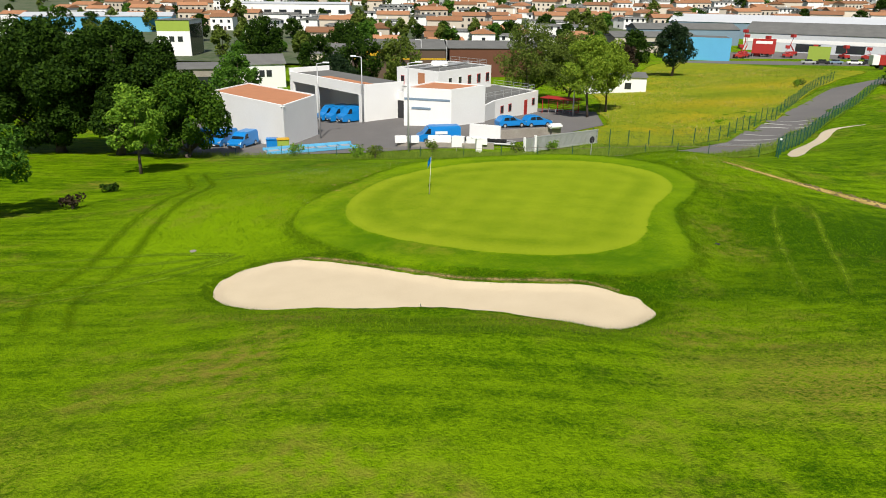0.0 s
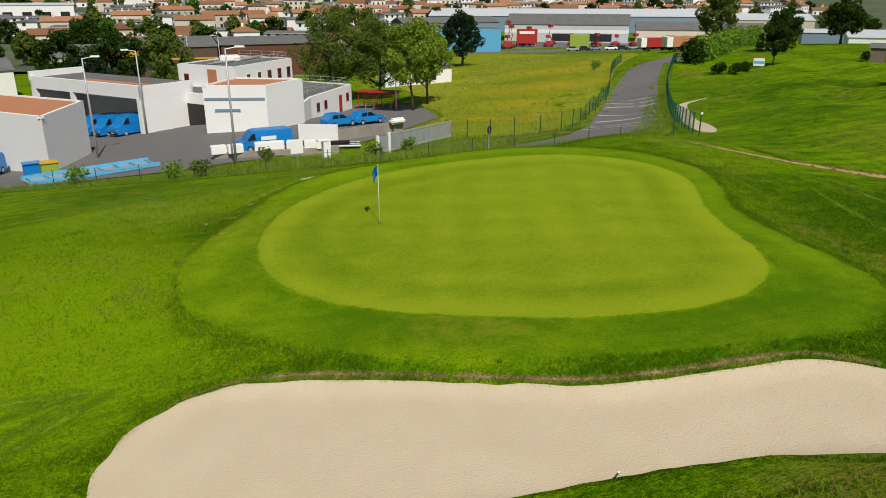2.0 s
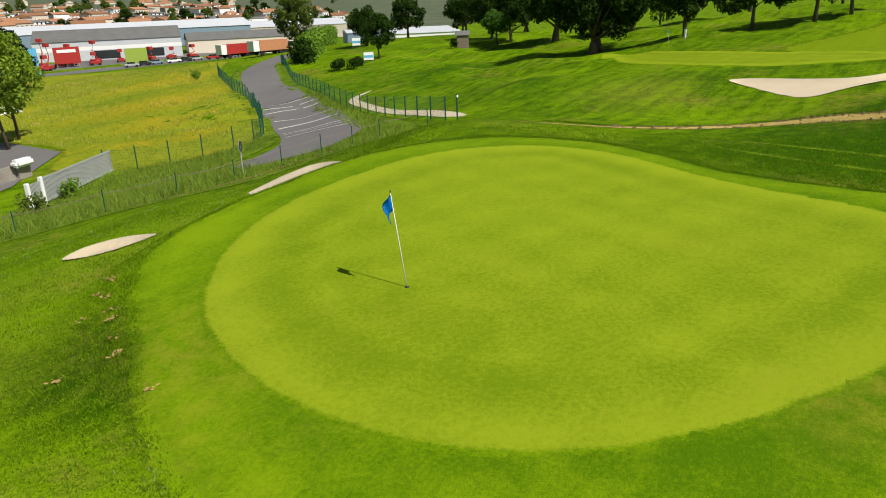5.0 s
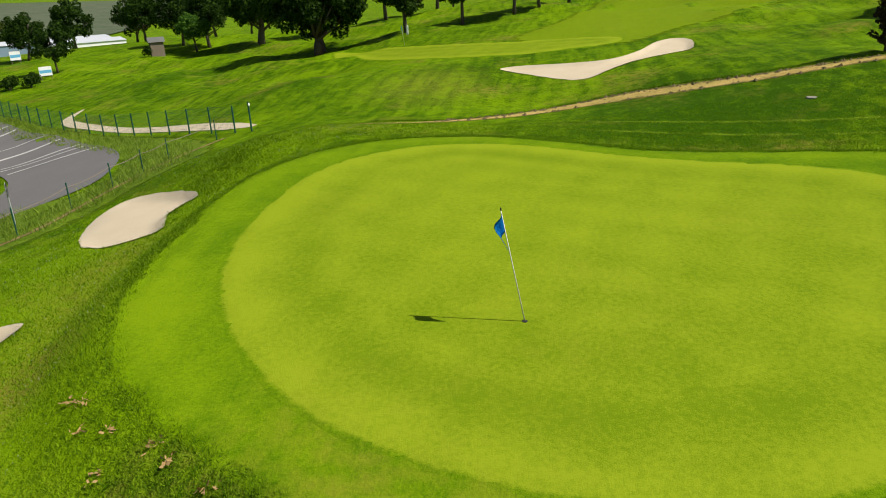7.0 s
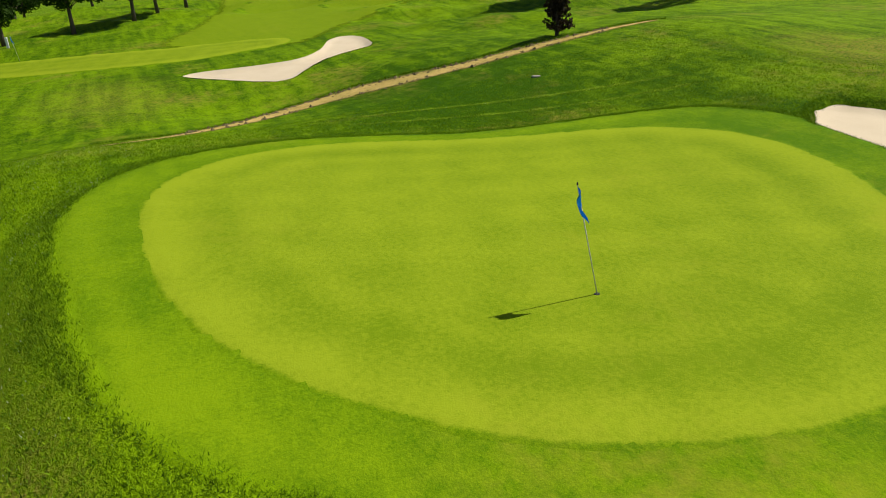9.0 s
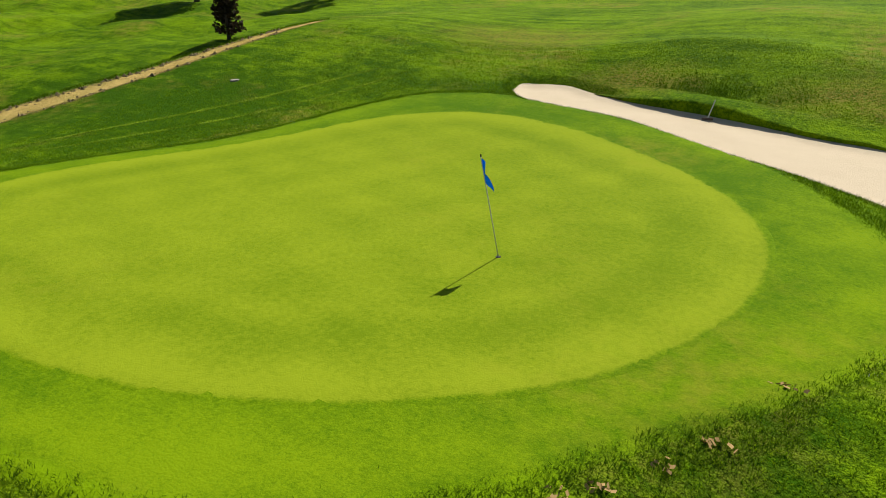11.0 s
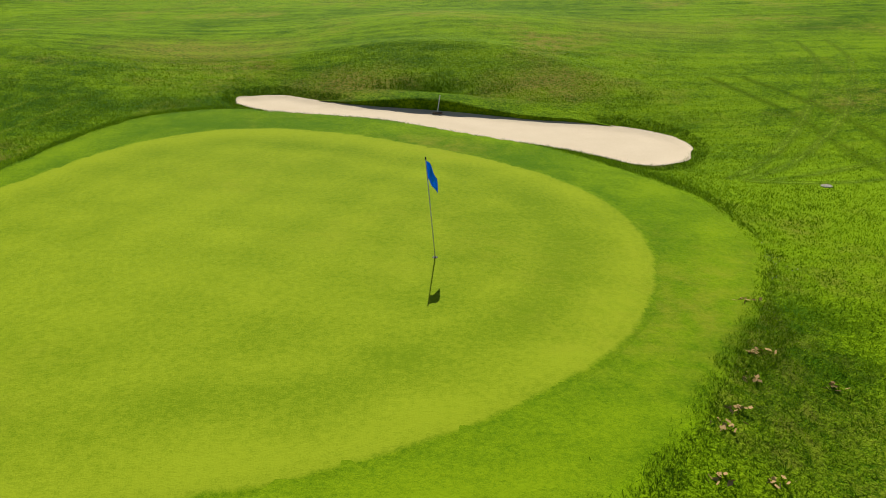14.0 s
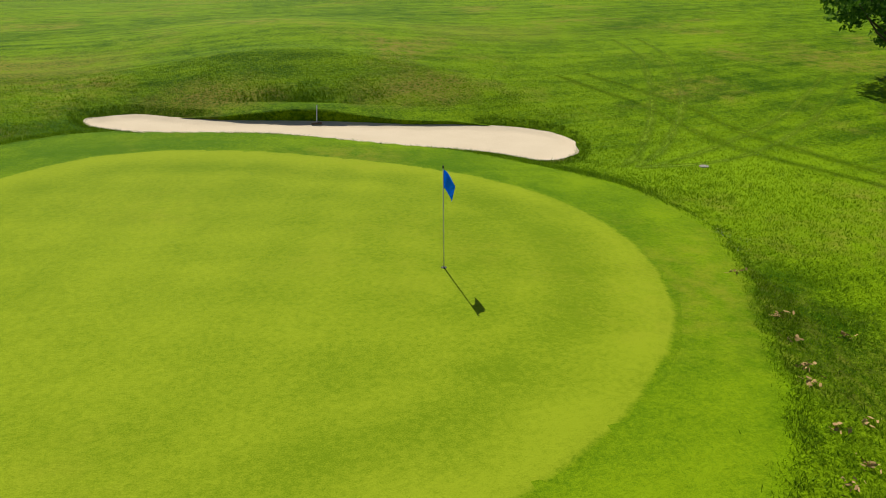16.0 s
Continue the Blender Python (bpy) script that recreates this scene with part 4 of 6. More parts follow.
flagstick(-0.69, 39.45, (0.10, 0.40), radians(165), "thin pale flagstick with a blue flag, leaning on the green", M_FLAG)
flagstick(62.5, 53.5, (-0.05, 0.25), radians(200), "distant flagstick with a pale blue flag on the second green", M_FLAG)
_r0, _r1 = Vector((-0.62, 24.05, 1.68)), Vector((-0.74, 23.62, 2.30))
rake = thing("bunker_rake", *_r0, 0, "pale wooden rake lying on the bunker's bank", "rake")
part("handle", tube([(0, 0, 0), tuple(_r1 - _r0)], [0.02, 0.02], 8), M_POLE, rake)
part("rake_head", box(-0.2, 0.2, -0.03, 0.03, -0.03, 0.04, 0.01), M_BARK, rake)


# ---- buildings ----
def local(poly, o):
    return [(x - o[0], y - o[1]) for x, y in poly]


def on_wall(name, p0, p1, s, w, z0, z1, material, parent, o, out=0.04, thick=0.12, label=""):
    """A flat item set on the outside of the wall from p0 to p1 (outside is on the right of that way)."""
    a, b = Vector((p0[0], p0[1])), Vector((p1[0], p1[1]))
    d = (b - a).normalized()
    n = Vector((d.y, -d.x))
    q = a + d * s
    c = [q + n * out, q + d * w + n * out, q + d * w + n * (out - thick), q + n * (out - thick)]
    return part(name, prism(local([tuple(v) for v in c], o), z0 - o[2], z1 - o[2]), material, parent, label)


def window(p0, p1, s, w, z0, z1, parent, o, frame_mat=None):
    fr = on_wall("window", p0, p1, s, w, z0, z1, frame_mat or M_WHITE, parent, o, 0.05)
    pane = on_wall("pane", p0, p1, s + 0.09, w - 0.18, z0 + 0.09, z1 - 0.09, M_GLASS, fr, o, 0.065, 0.06)
    return fr


def parapet(poly, z, parent, o, h=0.18, t=0.3, material=None):
    """A low rim round a flat roof, one bar a side."""
    n = len(poly)
    for i in range(n):
        a, b = Vector(poly[i]), Vector(poly[(i + 1) % n])
        d = (b - a).normalized()
        m = Vector((-d.y, d.x))
        c = [a, b, b + m * t, a + m * t]
        part("parapet", prism(local([tuple(v) for v in c], o), z - o[2], z + h - o[2]), material or M_WHITE, parent)


def block(name, poly, top, label, category, roof, wall=None, rim=True, deep=3.0, roof_label="", group=""):
    """A flat-roofed building on a many-sided plan, walls down into the ground."""
    c = np.mean(poly, axis=0)
    zs = [gz(*p) for p in poly]
    o = (float(c[0]), float(c[1]), min(zs))
    ob = thing(name, *o, 0, label, category, group)
    part("wall", prism(local(poly, o), -0.4, top - o[2]), wall or M_WHITE, ob)
    ins = [tuple(Vector(p) + (Vector(c) - Vector(p)).normalized() * 0.4) for p in poly]
    part("roof", prism(local(ins, o), top - o[2], top - o[2] + 0.06), roof, ob, roof_label)
    if rim:
        parapet(poly, top, ob, o)
    return ob, o


shed_plan = [(-18.4, 83.2), (-16.1, 92.6), (-27.6, 104.0), (-30.4, 95.4)]
shed, shed_o = block("storage_shed", shed_plan, 0.0, "white rendered shed with a rusty orange flat roof", "shed", M_ORANGE, roof_label="rusty orange roof sheet")
wing_plan = [(5.4, 97.0), (7.6, 103.2), (15.2, 114.6), (8.5, 122.0), (-1.5, 110.5)]
wing, wing_o = block("office_wing", wing_plan, -2.1, "low white office wing with red windows and grey roof", "building", M_ROOFGREY)
for s_ in (1.6, 4.0, 11.6):
    window(wing_plan[1], wing_plan[2], s_, 0.9, -4.0, -2.9, wing, wing_o, M_REDP)
on_wall("door", wing_plan[1], wing_plan[2], 9.0, 1.0, -5.2, -2.9, M_REDP, wing, wing_o, label="red door")
block_plan = [(-5.0, 94.2), (1.2, 92.3), (5.8, 97.2), (-1.2, 101.0)]
hall, hall_o = block("workshop_block", block_plan, 0.8, "white rendered workshop block with dark band", "building", M_ORANGE)
on_wall("band", block_plan[0], block_plan[1], 0.1, 6.2, -0.55, -0.3, M_BLUEGREY, hall, hall_o, 0.06, label="blue-grey metal band")
on_wall("shutter", block_plan[0], block_plan[1], 1.2, 2.4, -4.2, -1.7, M_WHITE, hall, hall_o, 0.03)
on_wall("shutter_hood", block_plan[0], block_plan[1], 1.1, 2.6, -1.7, -1.45, M_BLUEGREY, hall, hall_o, 0.12, 0.2)
upper_plan = [(-7.2, 116.0), (-0.6, 109.2), (8.0, 120.0), (1.5, 127.0)]
upper, upper_o = block("office_storey", upper_plan, 1.2, "two-storey white office block with felt roof", "building", M_ROOFGREY)
for s_ in (2.4, 4.9, 7.4, 9.9, 12.3):
    window(upper_plan[1], upper_plan[2], s_, 0.9, -1.1, 0.3, upper, upper_o, M_REDP if s_ > 5 else M_WHITE)
on_wall("louvre_door", upper_plan[0], upper_plan[1], 5.0, 1.5, -1.4, 0.9, M_ORANGE, upper, upper_o, label="orange louvred door")
window(upper_plan[0], upper_plan[1], 1.0, 0.8, -1.2, 0.2, upper, upper_o, M_REDP)
part("roof_unit", box(-2.2, 0.4, -1.0, 1.2, 1.3 - upper_o[2], 2.1 - upper_o[2], 0.15), M_WHITE, upper, "white rooftop unit")
for k in range(3):
    part("roof_pipe", tube([(-4 + k, -5 + 3 * k, 1.45 - upper_o[2]), (2 + k, 2 + 2 * k, 1.45 - upper_o[2])], [0.12, 0.12], 8), M_STEEL, upper)


def railing(pts, z, h, parent, o):
    bm = bmesh.new()
    for a, b in zip(pts, pts[1:]):
        n = max(1, int(math.dist(a, b) / 2))
        for zz in (h, h * 0.55):
            tube([(a[0] - o[0], a[1] - o[1], z + zz - o[2]), (b[0] - o[0], b[1] - o[1], z + zz - o[2])], [0.03, 0.03], 5, bm)
        for k in range(n + 1):
            x, y = a[0] + (b[0] - a[0]) * k / n - o[0], a[1] + (b[1] - a[1]) * k / n - o[1]
            tube([(x, y, z - o[2]), (x, y, z + h - o[2])], [0.03, 0.03], 5, bm)
    part("railing", bm, M_STEEL, parent, "galvanised guard rail")


railing([(6.4, 104.5), (14.6, 115), (8.6, 121)], -2.1, 1.0, wing, wing_o)
railing([(-0.4, 110.5), (7.2, 120), (1.4, 126)], 1.2, 1.0, upper, upper_o)

# the garages: bays open to the yard
gar = thing("garage_building", -11.4, 103.2, -5.3, 129.8, "white garage building with three open dark bays", "building")
W_, D_, T_ = 21.2, -7.4, 5.3
part("back_wall", box(0, W_, D_, D_ + 0.3, -2.5, T_ - 0.4), M_WHITE, gar)
part("end_wall", box(0, 0.35, D_, 0, -1.5, T_ - 0.4), M_WHITE, gar)
part("end_wall", box(W_ - 0.35, W_, D_, 0, -2.5, T_ - 0.4), M_WHITE, gar)
part("lintel", box(0, W_, -0.35, 0.0, T_ - 1.35, T_ + 0.15), M_WHITE, gar)
for x_ in (0.3, 12.6, 20.2):
    part("pillar", box(x_, x_ + 0.6, -0.4, 0.02, -2.5, T_ - 1.3), M_WHITE, gar)
part("roof", box(0.1, W_ - 0.1, D_, -0.1, T_ - 0.4, T_ - 0.05), M_ROOFGREY, gar)
part("roof_edge", box(0.5, 13.0, -2.6, -0.4, T_ - 0.05, T_ + 0.02), M_ORANGE, gar, "orange roof strip")
part("upstand", box(W_ - 0.3, W_ + 0.05, D_, 0.05, T_ - 0.4, T_ + 0.7), M_WHITE, gar)
part("side_parapet", box(0, 0.35, D_, 0, T_ - 0.4, T_ + 0.1), M_WHITE, gar)
link_plan = [(-7.2, 108.0), (-2.6, 102.4), (-0.8, 109.0), (-7.2, 116.0)]
link, link_o = block("link_building", link_plan, -1.4, "white linking block with an open loading bay", "building", M_ROOFGREY)
# the wall is closed; a near-black panel paints the bay's unlit inside
on_wall("bay_shade_panel", link_plan[0], link_plan[1], 0.9, 4.6, -5.4, -2.5, M_DARK, link, link_o, 0.03, label="dark panel in place of the loading bay's shaded inside")
on_wall("bay_kerb", link_plan[0], link_plan[1], 0.5, 5.4, -6.2, -5.35, M_CONC, link, link_o, 0.3, 0.3)


# ---- vehicles ----
def wheel(x, y, r, parent):
    w = part("wheel", tube([(x, y - 0.1, r), (x, y + 0.1, r)], [r, r], 16), M_TYRE, parent, "black tyre")
    part("rim", tube([(x, y - 0.115 if y < 0 else y + 0.085, r), (x, y - 0.085 if y < 0 else y + 0.115, r)], [r * 0.58, r * 0.58], 12), M_STEEL, w)


def vehicle(name, x, y, rz, label, profile, width, length, glass, group="", wheel_r=0.32, axles=(0.19, 0.80), lift=0.09):
    """A vehicle: side profile across the width, drawn in towards the roof, with panes, lamps and wheels. Nose to +x."""
    ob = thing(name, x, y, gz(x, y) + lift, rz, label, "vehicle", group)
    zmax = max(z for _, z in profile)
    bm = bmesh.new()
    rows = []
    for yy in (-0.5, -0.46, 0.46, 0.5):
        row = []
        for px, pz in profile:
            t = max(0.0, (pz - 0.55 * zmax) / (0.45 * zmax))
            inset = 1 - 0.13 * t
            edge = 0.06 if abs(yy) == 0.5 else 0.0
            row.append(bm.verts.new(((px - 0.5) * length * (1 - edge * 0.25), yy * width * inset, pz - (edge * 0.6 if pz > 0.6 * zmax else 0))))
        rows.append(row)
    for a, b in zip(rows, rows[1:]):
        n = len(a)
        for i in range(n):
            bm.faces.new((a[i], a[(i + 1) % n], b[(i + 1) % n], b[i]))
    bm.faces.new(rows[0])
    bm.faces.new(rows[-1][::-1])
    part("body", bm, M_BLUE, ob)
    for (x0, z0, x1, z1, x2, z2, x3, z3) in glass:
        for sgn in (-1, 1):
            bm = bmesh.new()
            vs = []
            for px, pz in ((x0, z0), (x1, z1), (x2, z2), (x3, z3)):
                t = max(0.0, (pz - 0.55 * zmax) / (0.45 * zmax))
                vs.append(bm.verts.new(((px - 0.5) * length, sgn * (0.5 * width * (1 - 0.13 * t) + 0.012), pz)))
            f = bm.faces.new(vs)
            bmesh.ops.solidify(bm, geom=[f], thickness=0.02)
            part("side_window", bm, M_GLASS, ob)
    ws = [p for p in profile if p[0] > 0.6]
    ws.sort(key=lambda p: p[1])
    tops, lows = ws[-1], ws[-2]
    bm = bmesh.new()
    vs = [bm.verts.new(((px - 0.5) * length + 0.02, yy * width, pz + 0.01)) for px, pz, yy in ((lows[0], lows[1], -0.43), (lows[0], lows[1], 0.43), (tops[0] + 0.01, tops[1] - 0.1, 0.38), (tops[0] + 0.01, tops[1] - 0.1, -0.38))]
    f = bm.faces.new(vs)
    bmesh.ops.solidify(bm, geom=[f], thickness=-0.02)
    part("windscreen", bm, M_GLASS, ob)
    for sgn in (-1, 1):
        part("headlight", box(0.485 * length, 0.505 * length, sgn * 0.40 * width - 0.14, sgn * 0.40 * width + 0.14, 0.62, 0.78, 0.02), M_STEEL, ob)
        for ax in axles:
            wheel((0.5 - ax) * length, sgn * (0.5 * width - 0.1), wheel_r, ob)
    part("bumper", box(0.48 * length, 0.515 * length, -0.46 * width, 0.46 * width, 0.25, 0.5, 0.03), M_TYRE, ob)
    part("number_bar", box(0.515 * length, 0.518 * length, -0.25, 0.25, 0.36, 0.46), M_WHITE, ob)
    return ob


VAN = [(0.0, 0.28), (0.0, 2.15), (0.05, 2.28), (0.68, 2.30), (0.76, 2.16), (0.87, 1.32), (0.98, 1.05), (1.0, 0.8), (1.0, 0.28)]
VAN_GLASS = [(0.70, 1.35, 0.85, 1.35, 0.76, 2.0, 0.70, 2.0)]
SMALL = [(0.0, 0.28), (0.0, 1.6), (0.04, 1.78), (0.58, 1.82), (0.65, 1.75), (0.80, 1.12), (0.97, 0.92), (1.0, 0.7), (1.0, 0.28)]
SMALL_GLASS = [(0.55, 1.12, 0.77, 1.12, 0.66, 1.62, 0.55, 1.62)]
CAR = [(0.0, 0.3), (0.0, 0.85), (0.05, 1.02), (0.14, 1.40), (0.30, 1.47), (0.50, 1.45), (0.72, 0.98), (0.95, 0.80), (1.0, 0.6), (1.0, 0.3)]
CAR_GLASS = [(0.16, 0.98, 0.36, 0.98, 0.36, 1.36, 0.20, 1.34), (0.39, 0.98, 0.64, 0.98, 0.51, 1.36, 0.39, 1.36)]
FLEET = "blue service vehicles"
vehicle("panel_van", -12.8, 106.4, 215, "blue high-roof panel van parked at the bays", VAN, 2.0, 5.4, VAN_GLASS, FLEET)
vehicle("panel_van", -14.9, 109.0, 215, "blue high-roof panel van with white nose marks", VAN, 2.0, 5.4, VAN_GLASS, FLEET)
vehicle("panel_van", -16.8, 111.5, 215, "blue panel van half hidden by the shed", VAN, 2.0, 5.0, VAN_GLASS, FLEET)
vehicle("delivery_van", -23.6, 84.2, 255, "small blue delivery van beside the white shed", SMALL, 1.8, 4.3, SMALL_GLASS, FLEET)
vehicle("delivery_van", -26.6, 86.2, 255, "small blue delivery van beside the white shed", SMALL, 1.8, 4.3, SMALL_GLASS, FLEET)
vehicle("delivery_van", -29.4, 88.2, 255, "small blue delivery van under the trees", SMALL, 1.8, 4.3, SMALL_GLASS, FLEET)
marked = vehicle("panel_van", -0.4, 82.2, 190, "blue panel van with white side marking behind the wall", [(x, z * 0.84) for x, z in VAN], 1.9, 5.0, [tuple(q * (0.84 if i % 2 else 1) for i, q in enumerate(VAN_GLASS[0]))], FLEET)
part("side_marking", box(-0.9, 0.5, 0.955, 0.965, 1.05, 1.4), M_WHITE, marked, "white bar marking")
vehicle("small_car", 12.6, 95.2, 20, "small blue hatchback in the car park", CAR, 1.7, 3.9, CAR_GLASS, FLEET, 0.3)
vehicle("small_car", 9.0, 93.6, 20, "small blue hatchback half hidden by the wall", CAR, 1.7, 3.9, CAR_GLASS, FLEET, 0.3)


# ---- the yard's small things ----
def lamp_post(x, y, h, turn, label):
    ob = thing("lamp_post", x, y, gz(x, y), turn, label, "street lamp", "yard lamps")
    part("post", tube([(0, 0, -0.3), (0, 0, h * 0.5), (0, 0, h)], [0.11, 0.09, 0.06], 8), M_STEEL, ob, flat=False)
    part("arm", tube([(0, 0, h - 0.05), (0.9, 0, h + 0.1)], [0.045, 0.04], 6), M_STEEL, ob)
    part("lamp_head", box(0.7, 1.5, -0.18, 0.18, h + 0.02, h + 0.2, 0.05), M_WHITE, ob, "pale lamp head")


lamp_post(-15.2, 88.9, 9.2, 0, "grey street lamp at the white shed")
lamp_post(-11.3, 102.4, 9.2, 180, "grey street lamp at the garages")
lamp_post(-3.5, 74.6, 9.2, 0, "grey street lamp by the boundary fence")
lamp_post(19.6, 107.5, 5.0, 0, "short pale lamp post in the car park")
lamp_post(1, 172, 9.0, 180, "distant grey street lamp")
lamp_post(-5, 174, 9.0, 180, "distant grey street lamp")
lamp_post(-36, 128, 9.0, 0, "grey street lamp near the canopy")


def bar_wall(name, pts, h, t, material, label, category, drop=0.4):
    """A low wall along points; its top steps with the ground."""
    ob = tagged(new(name), label, category)
    for a, b in zip(pts, pts[1:]):
        d = (Vector(b) - Vector(a)).normalized()
        m = Vector((-d.y, d.x)) * t / 2
        c = [Vector(a) - m, Vector(b) - m, Vector(b) + m, Vector(a) + m]
        z = max(gz(*a), gz(*b))
        part("segment", prism([tuple(v) for v in c], min(gz(*a), gz(*b)) - drop, z + h), material, ob)
    return ob


bar_wall("retaining_wall", [(7.0, 84.8), (10.4, 86.4), (13.8, 88.0)], 1.1, 0.3, M_CONC, "stained brown concrete retaining wall", "wall")
bar_wall("white_wall", [(3.4, 86.2), (7.0, 84.6)], 1.6, 0.25, M_WHITE, "white painted wall panel by the ramp", "wall")
bar_wall("low_wall", [(-5.0, 79.6), (-1.5, 79.0), (2.0, 78.6), (5.8, 78.8)], 0.55, 0.35, M_CONC, "low concrete kerb wall by the parked van", "wall")
rng_ = np.random.default_rng(5)
block_proto = None
for k, (x, y) in enumerate(((-4.6, 79.5), (-3.2, 79.2), (-0.9, 79.3), (0.4, 79.4), (1.9, 79.2), (3.4, 78.9), (4.4, 78.7))):
    m = pose(x, y, gz(x, y) + 0.5, 0, 0, float(rng_.uniform(-15, 15)))
    if block_proto is None:
        block_proto = tagged(part("concrete_block", box(-0.65, 0.65, -0.35, 0.35, 0, 0.75, 0.04), M_WHITE, None), "pale concrete block on the low wall", "block", "concrete blocks")
        block_proto.matrix_basis = m
    else:
        copy_thing(block_proto, m)
pil = thing("gate_pillar", 3.9, 74.6, gz(3.9, 74.6), 10, "white rendered gate pillar with letter box", "pillar")
part("shaft", box(-0.3, 0.3, -0.3, 0.3, -0.3, 1.6, 0.03), M_WHITE, pil)
part("cap", box(-0.75, 0.35, -0.35, 0.35, 1.6, 1.72, 0.02), M_WHITE, pil)
panel = thing("notice_panel", 1.6, 75.6, gz(1.6, 75.6), 10, "white square notice panel on the fence", "sign")
part("board", box(-0.55, 0.55, -0.03, 0.03, 0.5, 1.7, 0.01), M_WHITE, panel)
part("post", tube([(0, 0.06, -0.2), (0, 0.06, 1.6)], [0.03, 0.03], 6), M_STEEL, panel)
pipes = thing("pipe_stack", 4.5, 82.0, gz(4.5, 82.0) + 0.06, -12, "stack of dark steel pipes and beams", "pipes")
for k in range(5):
    part("pipe", tube([(-3.8, -0.5 + 0.3 * k, 0.14 + 0.02 * k), (4.0, -0.5 + 0.3 * k, 0.14 + 0.02 * k)], [0.12, 0.12], 8), M_TYRE if k % 2 else M_STEEL, pipes)
for k in range(3):
    part("beam", box(-3.2, 3.0, -0.4 + 0.3 * k, -0.2 + 0.3 * k, 0.34, 0.52, 0.02), M_TYRE, pipes)
tank = thing("plastic_sheet_roll", 13.9, 87.4, gz(13.9, 87.4) + 1.0, 20, "white wrapped bundle on the retaining wall", "bundle")
part("roll", box(-0.9, 0.9, -0.4, 0.4, 0.0, 0.6, 0.2), M_WHITE, tank)
bar_wall("bundle_support", [(13.4, 87.7), (14.6, 88.3)], 0.9, 0.6, M_CONC, "concrete end of the retaining wall", "wall")
# recycling bins and ramp by the shed
for (x, y, mt, lb) in ((-19.3, 80.6, M_BLUE, "blue wheeled waste container"), (-17.9, 79.9, M_LIME, "green and yellow waste container")):
    b_ = thing("waste_container", x, y, gz(x, y) + 0.08, 15, lb, "bin", "waste containers")
    part("body", box(-0.65, 0.65, -0.5, 0.5, 0.12, 1.15, 0.06), mt, b_)
    part("lid", box(-0.7, 0.7, -0.55, 0.55, 1.15, 1.3, 0.05), mt if mt is M_BLUE else M_YELLOW, b_)
    for sx in (-0.5, 0.5):
        part("wheel", tube([(sx, -0.5, 0.1), (sx, -0.4, 0.1)], [0.1, 0.1], 10), M_TYRE, b_)
rack = thing("steel_rack", -14.5, 78.0, gz(-14.5, 78.0) + 0.08, 24, "pale blue painted steel loading ramp frame", "ramp")
for yy in (-1.2, 1.2):
    part("rail", box(-5.0, 5.0, yy - 0.12, yy + 0.12, 0.15, 0.5, 0.03), M_CYAN, rack)
for k in range(8):
    part("crossbar", box(-4.7 + 1.33 * k, -4.58 + 1.33 * k, -1.1, 1.1, 0.3, 0.4), M_CYAN, rack)
part("deck", box(-4.9, 4.9, -1.05, 1.05, 0.16, 0.24), M_STEEL, rack)
shel = thing("bicycle_shelter", 18.4, 112.0, gz(18.4, 112.0), -35, "red steel bicycle shelter with slatted roof", "shelter")
for sx in (-2.6, 0, 2.6):
    for sy in (-1.0, 1.0):
        part("post", tube([(sx, sy, -0.3), (sx, sy, 2.3)], [0.06, 0.06], 6), M_REDP, shel)
part("roof", box(-2.9, 2.9, -1.3, 1.3, 2.3, 2.42, 0.02), M_REDP, shel)
for k in range(7):
    part("slat", box(-2.6, 2.6, 1.0, 1.05, 0.3 + 0.28 * k, 0.36 + 0.28 * k), M_REDP, shel)
for k in range(4):
    rk = tube([(-1.8 + k * 1.2, -0.5, 0), (-1.8 + k * 1.2, -0.2, 0.8), (-1.8 + k * 1.2, 0.4, 0)], [0.03, 0.03, 0.03], 6)
    part("bicycle_stand", rk, M_STEEL, shel)


# ---- gates and fences ----
def post_mesh(name, h, r, material):
    bm = tube([(0, 0, -0.4), (0, 0, h)], [r, r], 6)
    me = bpy.data.meshes.new(name)
    bm.to_mesh(me)
    bm.free()
    me.materials.append(material)
    return me


def mesh_fence(pts, h, label, step=2.5, bars=22, fence_name="mesh_fence", material=None, wire=0.006):
    """Posts with welded wire panels between them, down a line."""
    material = material or M_FENCE
    ob = tagged(new(fence_name), label, "fence")
    c = smooth(False, pts, 20)
    seg = np.r_[0, np.cumsum(np.linalg.norm(np.diff(c, axis=0), axis=1))]
    at = np.arange(0, seg[-1] + 0.1, step)
    px, py = np.interp(at, seg, c[:, 0]), np.interp(at, seg, c[:, 1])
    pz = ground_z(px, py)
    pm = post_mesh("post", h + 0.1, 0.05, material)
    bm = bmesh.new()
    for k in range(bars):
        x = (k + 0.5) / bars
        box(x - wire / step, x + wire / step, -wire, wire, 0.05, h, bm=bm)
    for k in range(8):
        z = 0.08 + (h - 0.12) * k / 7
        box(0, 1, -wire, wire, z - wire, z + wire, bm=bm)
    wm = bpy.data.meshes.new("panel")
    bm.to_mesh(wm)
    bm.free()
    wm.materials.append(material)
    for i in range(len(at)):
        p = new("post", pm)
        p.parent = ob
        p.location = (px[i], py[i], pz[i])
        if i + 1 < len(at):
            d = Vector((px[i + 1] - px[i], py[i + 1] - py[i], pz[i + 1] - pz[i]))
            q = tagged(new("panel", wm), kind="stuff")
            q.parent = ob
            q.matrix_basis = Matrix(((d.x, -d.y / step, 0, px[i]), (d.y, d.x / step, 0, py[i]), (d.z, 0, 1, pz[i]), (0, 0, 0, 1)))
    return ob


